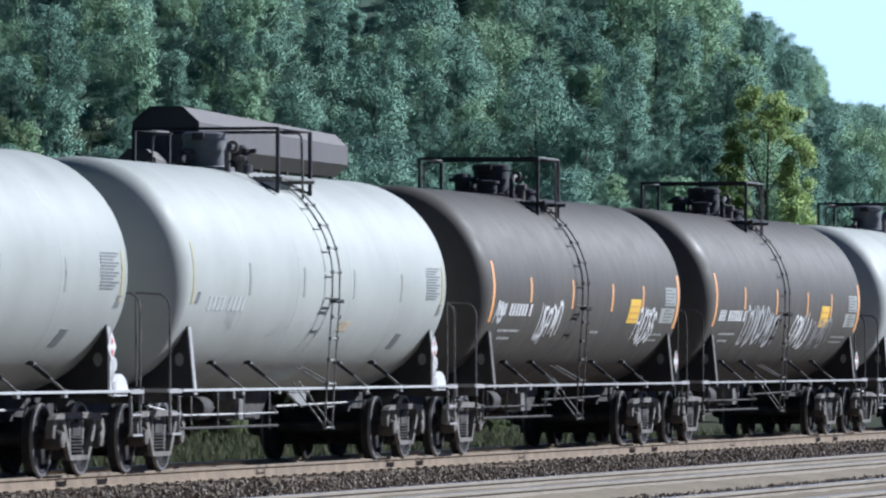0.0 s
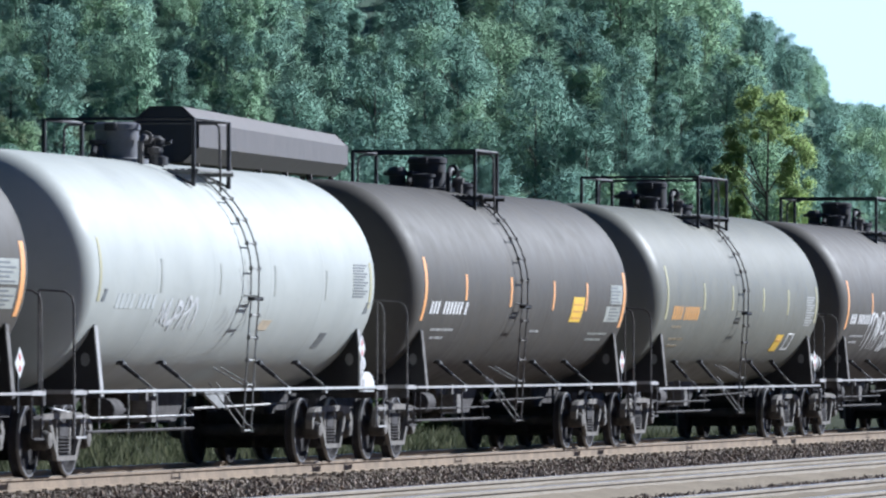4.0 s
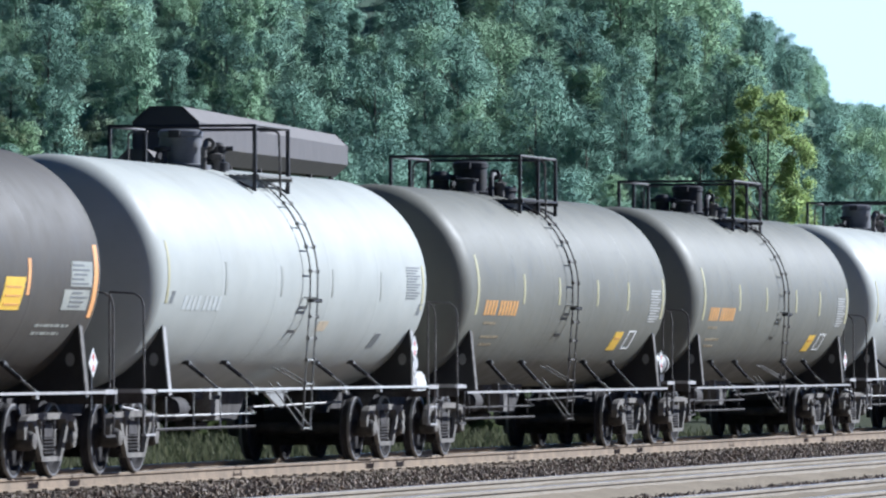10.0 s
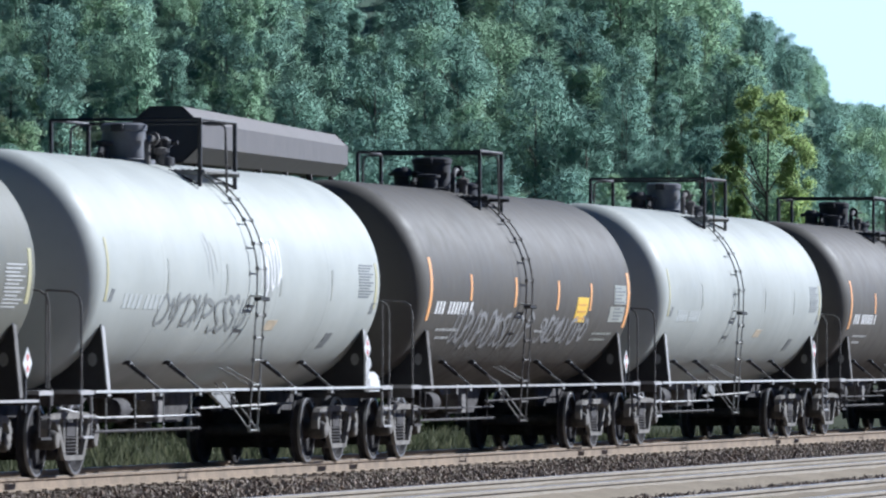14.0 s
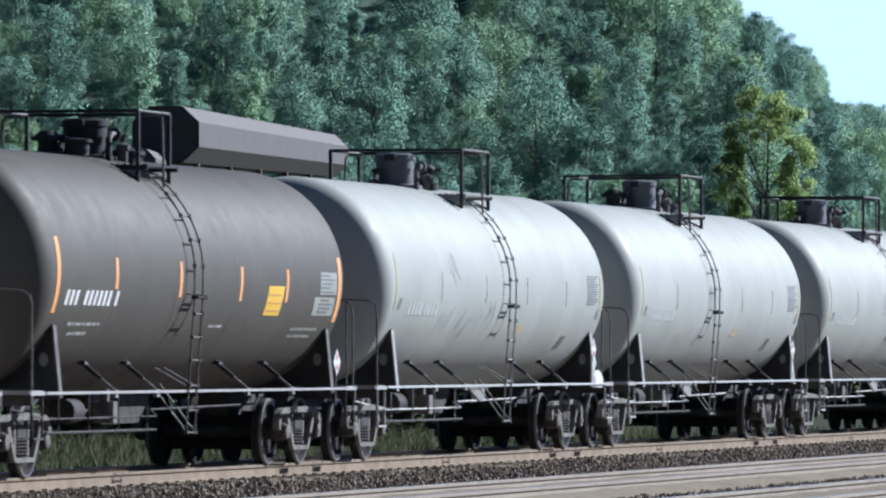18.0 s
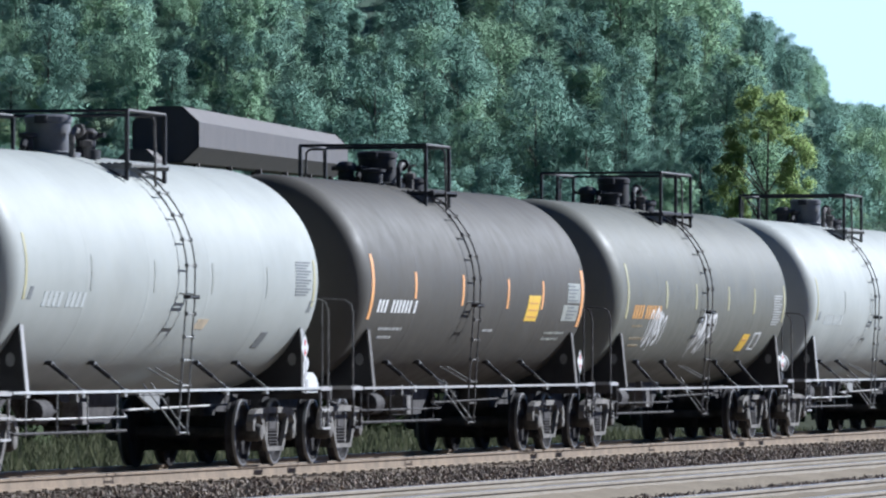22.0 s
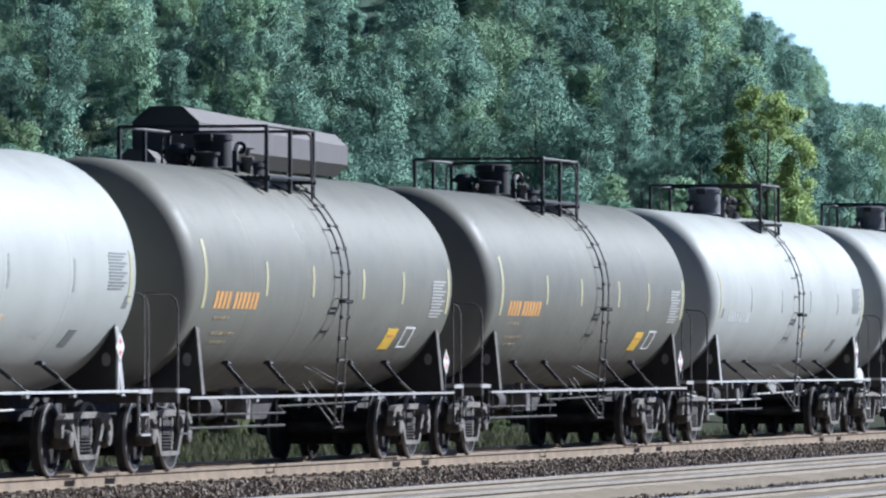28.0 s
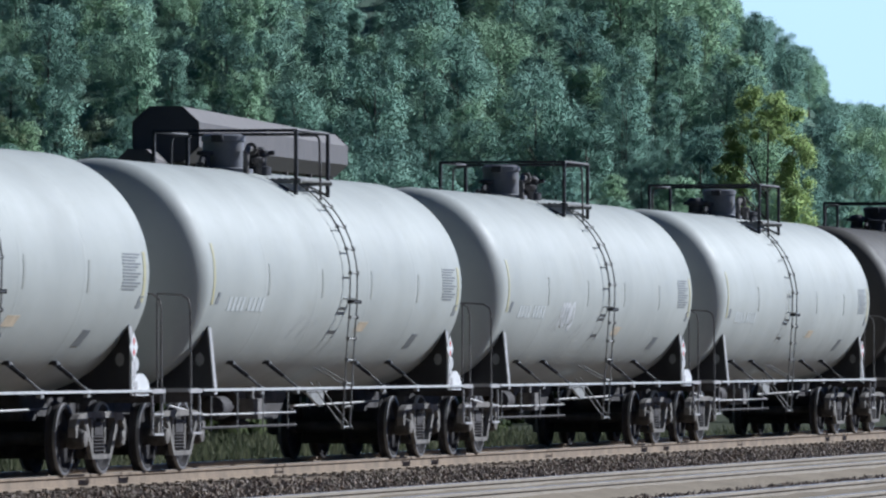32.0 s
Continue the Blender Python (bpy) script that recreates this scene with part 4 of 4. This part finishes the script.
    f.turned([(0.0, -0.012), (0.1, -0.01), (0.1, 0.01), (0.0, 0.012)], 12, "z", (0.4, yd + 0.42, 4.4))
    part("hand_valve", f, DUST, car)
    if kind != "white":
        f = Form().turned([(0.2, 4.02), (0.2, 4.1), (0.15, 4.12), (0.15, 4.27), (0.19, 4.28), (0.19, 4.32), (0, 4.34)], 16, "z", (0.1, yd - 0.7, 0))
        part("vent_housing", f, BLACK, car)
    # brake gear beneath the tank
    f = Form().turned([(0.1, -0.45), (0.22, -0.4), (0.22, 0.4), (0.1, 0.45)], 16, "y", (-0.55, 1.6, 0.78))
    part("air_reservoir", f, SOOT, car)
    f = Form().turned([(0.06, -0.5), (0.16, -0.45), (0.16, 0.05), (0.05, 0.1), (0.03, 0.6)], 14, "y", (0.6, -3.2, 0.8))
    part("brake_cylinder", f, SOOT, car)
    part("brake_valve", Form().box(0.75, -2.2, 0.78, 0.3, 0.35, 0.28, 0.05).box(0.75, -2.2, 0.98, 0.1, 0.1, 0.2), DUST, car)
    part("brake_pipe", Form().pipe([(0.9, -7.2, 0.86), (1.0, -5.6, 0.72), (1.05, -0.8, 0.72), (0.6, 0.6, 0.8), (0.45, 7.0, 0.84)], 0.016, 6), SOOT if kind != "white" else SILL, car)
    part("brake_rod", Form().pipe([(1.1, -6.2, 0.55), (1.1, -1.0, 0.55)], 0.02, 6), SOOT, car)
    for y in (-5.4, -4.0, -2.6, -1.2):
        part("pipe_hanger", Form().pipe([(1.04, y, 0.5), (1.04, y, 1.02)], 0.011, 5), LADDER if kind == "white" else SOOT, car)
    part("brake_lever", Form().slab([(-6.0, 0.6), (-5.0, 0.98), (-4.7, 0.98), (-5.2, 0.78), (-5.3, 0.5)], "yz", 0.55, 0.6), SOOT, car, smooth=0)
    f = Form().turned([(0.32, 0.98), (0.26, 0.84), (0.17, 0.82), (0.17, 0.6), (0.22, 0.59), (0.22, 0.52), (0, 0.51)], 16, "z", (0, -0.2, 0))
    part("bottom_outlet", f, SOOT, car)
    f = Form().slab([(-1.6, 1.06), (1.6, 1.06), (0.9, 0.62), (-0.9, 0.62)], "yz", -0.35, -0.3).slab([(-1.6, 1.06), (1.6, 1.06), (0.9, 0.62), (-0.9, 0.62)], "yz", 0.3, 0.35)
    part("outlet_skid", f, SOOT, car, smooth=0)
    # hand brake at the far end, box at the near end
    f = Form().turned([(0.02, -0.03), (0.27, -0.02), (0.29, 0.0), (0.27, 0.02), (0.02, 0.03)], 24, "y", (0.75, 8.3, 1.75))
    part("brake_wheel", f, BLACK if kind != "white" else PALE, car)
    part("brake_stand", Form().box(0.75, 8.2, 1.4, 0.14, 0.1, 0.75, 0.02), BLACK, car)
    # placards on stalks, both ends and sides
    yp, zp = K["plac"], 1.62 if kind == "white" else 1.42
    for s in (-1, 1):
        for e in (1,):
            part("placard_stalk", Form().box(s * 1.48, e * yp - 0.03, zp - 0.3, 0.03, 0.05, 0.6), BLACK if kind != "white" else PALE, car)
            f = Form().slab([(e * yp, zp - 0.19), (e * yp + 0.2, zp), (e * yp, zp + 0.19), (e * yp - 0.2, zp)], "yz", s * 1.5 - 0.004, s * 1.5 + 0.004)
            pl = part("placard", f, PALE, car, "white diamond placard with red marks", smooth=0)
            f = Form()
            for y2, z2 in ((0.0, zp + 0.07), (0.0, zp - 0.07)):
                f.slab([(e * yp + y2 - 0.05, z2), (e * yp + y2, z2 + 0.05), (e * yp + y2 + 0.05, z2), (e * yp + y2, z2 - 0.05)], "yz", s * 1.506 - 0.003, s * 1.506 + 0.003)
            part("placard_mark", f, RED, pl, "small red diamond marks", smooth=0)
    if kind == "white" and plate:
        f = Form().slab([(6.8, 1.0), (7.6, 1.0), (7.62, 1.12), (7.5, 1.22), (7.3, 1.28), (7.05, 1.28), (6.88, 1.2)], "yz", 1.47, 1.5)
        part("jacking_plate", f, PALE, car, "white rounded jacking plate", smooth=0)
        f = Form().slab([(7.1 + 0.16 * math.cos(k * 0.7854), 1.4 + 0.1 * math.sin(k * 0.7854)) for k in range(8)], "yz", 1.44, 1.46)
        part("end_tag", f, WALK, car, "pale oval tag plate", smooth=0)
    if kind == "white":
        f = Form().slab([(yl - 0.3, 0.99), (yl + 0.7, 0.99), (yl + 0.7, 0.84), (yl + 0.45, 0.8)], "yz", 0.98, 1.02).slab([(yl - 0.3, 1.0), (yl + 0.95, 1.0), (yl + 0.95, 1.02), (yl - 0.3, 1.02)], "yz", 0.8, 1.02)
        part("valve_box", f, LADDER, car, "pale dented cover plate over the outlet")
    if barrel:
        f = Form().turned([(0.05, -0.5), (0.15, -0.47), (0.185, -0.4), (0.185, 0.4), (0.15, 0.47), (0.05, 0.5)], 20, "y", (1.26, 7.85, 1.38))
        tk = part("end_reservoir", f, LADDER, car, "dusty drum-shaped air reservoir")
        for yy in (7.68, 8.05):
            part("strap", Form().turned([(0.187, -0.03), (0.198, -0.03), (0.198, 0.03), (0.187, 0.03)], 20, "y", (1.26, yy, 1.38)), BLACK, tk)
        part("reservoir_saddle", Form().box(1.26, 7.85, 1.13, 0.22, 0.5, 0.14, 0.01), BLACK, tk)
    # reflective strips round the shell
    if kind == "brown":
        marks = [(-7.17, -20, 15, 0.075), (-4.49, -8, 6.5, 0.06), (-1.37, -11, 6, 0.06), (1.75, -12, 5, 0.06), (4.25, -12, 4.5, 0.06), (7.22, -22, 12, 0.09)]
    elif kind == "grey":
        marks = [(-6.95, -16, 18, 0.07), (-3.7, -9, 8, 0.06), (-1.1, -9, 7, 0.06), (1.85, -9, 6.5, 0.06), (4.3, -11, 6, 0.06), (7.2, -16, 9, 0.07)]
    else:
        marks = [(-7.15, -14, 16, 0.05), (-4.2, -9, 7, 0.05), (-1.2, -9, 6, 0.05), (1.7, -9, 6, 0.05), (4.6, -10, 5, 0.05), (7.2, -14, 10, 0.06)]
    for y, a0, a1, wd in marks:
        part("reflective_strip", decal(Form(), y - wd, y + wd, a0, a1), YELLOW_TAPE if abs(y) > 7 and kind == "white" else K["tape"], car)
    # lettering as plain bars, panels and notices
    ink = {"brown": LETTER, "grey": AMBER, "white": FAINT}[kind]
    yt, step, at = {"brown": (-6.75, 0.215, (-16, -9)), "grey": (-6.4, 0.25, (-16, -7.5)), "white": (-6.3, 0.26, (-17, -10))}[kind]
    slots = [0, 1, 2, 4, 5, 6, 7, 8, 9, 10.6] if kind == "brown" else [0, 1, 2, 3, 4.6, 5.6, 6.6, 7.6, 8.6, 9.6]
    for sl in slots[: 99 if kind != "white" else 8]:
        y = yt + sl * step * (1 if kind == "brown" else 0.88)
        part("lettering_bar", decal(Form(), y, y + step * 0.56, at[0], at[1], 0.05), ink, car)
    if kind != "white":
        for a, y2, y3 in ((-26, -6.3, -4.8), (-31, -6.1, -5.2)) if kind == "brown" else ((-21.5, -6.2, -5.4), (-30, -6.0, -4.8), (-35, -5.8, -5.0)):
            part("small_print", print_line(y2, y3, a, 1.5), CHALKY if kind == "brown" else DULL, car)
        for y2, y3, a in ((0.55, 1.25, -26), (5.0, 6.5, -27), (5.0, 6.2, -31)) if kind == "brown" else ():
            part("small_print", print_line(y2, y3, a, 1.4), GREY_TAPE if a < -26 else CHALKY, car)
        if kind == "brown":
            pn = part("warning_panel", decal(Form(), 3.15, 4.0, -19, -4, 0.1), PANEL, car, "yellow warning panel")
            for k in range(3):
                part("panel_print", decal(Form(), 3.3, 3.95, -9 - 4 * k, -8 - 4 * k, 0.0, 0.009), AMBER, pn)
        else:
            pn = part("warning_panel", decal(Form(), 3.92, 4.55, -38, -25, 0.05), PANEL, car, "yellow warning panel")
            part("panel_print", decal(Form(), 4.05, 4.45, -30, -28.6, 0.0, 0.009), AMBER, pn)
            fr = Form()
            decal(fr, 5.0, 5.6, -37, -36, 0)
            decal(fr, 5.0, 5.6, -25, -24, 0)
            decal(fr, 5.0, 5.08, -37, -24, 0)
            decal(fr, 5.52, 5.6, -37, -24, 0)
            part("notice_frame", fr, LETTER, car)
    # test-data stencil near the far end
    rows, top, gap = [], {"white": 7.5, "grey": 0.5, "brown": 6}[kind], {"white": 1.5, "grey": 1.75, "brown": 2.1}[kind]
    for k in range(12):
        rows.append((6.15 + (0.0 if k % 4 else 0.05), 7.0 - (k % 3) * 0.12, top - k * gap))
    if kind == "brown":
        sheet = part("data_sheet", decal(Form(), 6.1, 7.05, -7.5, 4), GREY_TAPE, car, "pale grey stencilled test-data panel")
        sheet2 = part("data_sheet", decal(Form(), 5.85, 7.0, -18.5, -9), GREY_TAPE, car, "pale grey stencilled test-data panel")
        for y2, y3, a in rows:
            if a > 2 or -9 < a < -7 or a < -18:
                continue
            part("stencil_line", decal(Form(), y2, y3 - 0.1, a, a + 0.9, 0, 0.009), INK, sheet if a > -8 else sheet2)
    else:
        for y2, y3, a in rows:
            part("stencil_line", decal(Form(), y2, y3, a + 0.6, a + 1.4), INK if kind == "white" else CHALKY, car)
    if kind == "white":
        part("notice_patch", decal(Form(), 4.85, 5.2, -37, -28, 0.12), INK, car)
        part("notice_patch", decal(Form(), -7.0, -6.85, -14, -8, 0.1), INK, car)
        part("notice_patch", decal(Form(), 6.95, 7.15, -17, -11, 0.1), INK, car)
        part("faded_panel", decal(Form(), 1.2, 1.75, -27, -21.5, 0.15), FADED, car, "faded orange-tan panel")
    # a manway light streak on the shell beside the ladder
    add_truck(car, -6.95)
    add_truck(car, 6.95)
    return car


ORDER = "wwbbwbgbbwGgwbwbwwwbGwwggwwwwb"
made = {}
cars = []
for i, c in enumerate(ORDER):
    c = "G" if i == 6 else c
    c = "W" if i in (14, 17, 21, 22, 28) else "B" if i == 7 else "D" if i in (19, 29) else c
    kind = {"w": "white", "W": "white", "b": "brown", "B": "brown", "D": "brown", "g": "grey", "G": "grey"}[c]
    if c not in made:
        car = made[c] = tank_car(kind, c == "G", c != "W", c == "B", c == "D")
        car.matrix_basis = pose(0, FIRST + PITCH * i, 0)
    else:
        car = copy_thing(made[c], pose(0, FIRST + PITCH * i, 0))
    cars.append(car)


# sprayed scrawls and smears that set single cars apart
GRIME = surface("dark_grey_grime", (0.2, 0.21, 0.2), 0.7, vary=0.3, relief=0)
WORN_SPRAY = surface("worn_grey_spray_paint", (0.25, 0.25, 0.245), 0.6, vary=0.35, scale=6, relief=0)
CHALK = surface("pale_spray_paint", (0.55, 0.56, 0.55), 0.6, vary=0.3, scale=6, relief=0)
SPRAY = {
    2: [(-3.65, -2.1, -31, -9, 5, LETTER), (4.0, 5.5, -32, -10, 5, LETTER), (-6.9, -6.5, -20, -9, 2, CHALK)],
    3: [(-4.3, -1.1, -34, -7, 8, CHALK), (0.5, 2.2, -36, -9, 4, LETTER), (2.5, 4.4, -36, -14, 5, WORN_SPRAY)],
    4: [(-4.1, -2.3, -27, -12, 4, CHALK)],
    7: [(-4.6, 0.4, -37, -8, 10, LETTER), (1.1, 4.4, -32, -10, 5, LETTER)],
    8: [(-4.3, -1.8, -31, -8, 7, LETTER)],
    12: [(-4.6, 0.0, -27, -10, 8, GRIME), (0.6, 1.6, -8, 20, 5, LETTER)],
    13: [(-5.2, 0.0, -36, -14, 13, WORN_SPRAY), (0.7, 4.3, -33, -16, 9, WORN_SPRAY)],
    20: [(-4.9, -3.6, -36, -11, 6, LETTER), (-0.6, 0.9, -38, -12, 6, LETTER)],
    27: [(-3.2, -2.2, -24, -8, 4, CHALK)],
}
SCUFF = surface("scuffed_white_enamel", (0.27, 0.28, 0.265), 0.65, vary=0.25, scale=3, relief=0)
DULLED = surface("faintly_dulled_white_enamel", (0.35, 0.36, 0.335), 0.65, vary=0.2, scale=3, relief=0)
SMEARS = {
    1: [(-2.3, -34, -20, 0.5, 0.3, DULLED), (-4.9, -30, -14, 0.35, 0.1, DULLED)],
    4: [(0.3, -30, 12, 0.3, -0.4, DULLED), (-0.9, -34, -12, 0.4, 0.3, DULLED)],
    12: [(-1.9, -8, 22, 0.22, -0.3, SCUFF), (0.9, -30, 8, 0.3, 0.3, DULLED)],
    16: [(-3.2, -2, 22, 0.5, -0.35, SCUFF), (-3.9, -30, -10, 0.6, 0.3, DULLED), (-2.6, -32, -12, 0.55, 0.3, SCUFF), (-1.7, -30, -6, 0.4, 0.2, DULLED), (-0.9, -26, -4, 0.35, 0.2, SCUFF)],
    17: [(-2.2, -36, -16, 0.9, 0.3, DULLED), (-3.4, -34, -20, 0.6, 0.2, DULLED)],
    21: [(1.6, -34, -14, 0.9, 0.4, DULLED), (-2.6, -38, -22, 0.8, 0.3, DULLED), (0.6, -30, -16, 0.6, 0.2, DULLED)],
    22: [(-1.8, -36, -20, 0.8, 0.2, DULLED), (3.4, -36, -26, 0.7, 0.2, DULLED)],
    26: [(-2.0, -32, -16, 0.8, 0.3, DULLED)],
    27: [(-1.6, -34, -14, 0.7, 0.4, DULLED), (-3.6, -30, -12, 0.6, 0.3, DULLED)],
}
for i, marks in SMEARS.items():
    for mark in marks:
        smear(cars[i], *mark)
for i, marks in SPRAY.items():
    for k, (ya, yb, aa, ab, n, paint) in enumerate(marks):
        scrawl(cars[i], ya, yb, aa, ab, 10 * i + k, n, paint, 0.05)


# ties under the rails where the camera looks along them
tie_form = Form().box(0, 0, -0.262, 2.6, 0.23, 0.17, 0.02)
tie_mesh = mesh_of("tie", tie_form, TIE, 0)
for tr in tracks[:1]:
    for k in range(140):
        t = part("tie", tie_mesh, None, tr)
        t.location = (rt.uniform(-0.03, 0.03), 78 + k * 0.58 + rt.uniform(-0.02, 0.02), rt.uniform(-0.012, 0.008))


# tie plates with spike heads beside the near rail
plate_form = Form().box(0, 0, -0.18, 0.3, 0.19, 0.016, 0.01)
for dx in (-0.11, 0.11):
    for dy in (-0.06, 0.06):
        plate_form.box(dx, dy, -0.163, 0.03, 0.03, 0.026, 0.006)
plate_mesh = mesh_of("tie_plate", plate_form, TIE, 0)
for k in range(140):
    t = part("tie_plate", plate_mesh, None, tracks[0])
    t.location = (0.752, 78 + k * 0.58, 0)


# the way the train has gone at t seconds: it slows a little
def gone(t):
    return 14.6047 * t - 0.017745 * t * t - 0.000113433 * t ** 3


def motions():
    wheel_rows = []
    for i, car in enumerate(cars):
        y0 = FIRST + PITCH * i
        walk(car, [(t, pose(0, y0 - gone(t), 0)) for t in range(33)])
        # the wheels roll with the car while it passes before the camera
        t0 = next((k / 30 for k in range(960) if y0 - gone(k / 30) < 168), 32.0)
        t1 = next((k / 30 for k in range(960) if y0 - gone(k / 30) < 74), 32.0)
        for ws in [o for o in car.children if o.name.startswith("wheelset")]:
            at = Matrix.Translation(ws.location)
            a, b = int(round(t0 * 30)), int(round(t1 * 30))
            ticks = sorted({0, *range(a, b + 1), 960})
            rows = []
            for k in ticks:
                s = gone(min(max(k, a), b) / 30) - gone(a / 30)
                rows.append((k / 30, at @ Matrix.Rotation(s / 0.46, 4, "X")))
            walk(ws, rows)


motions()
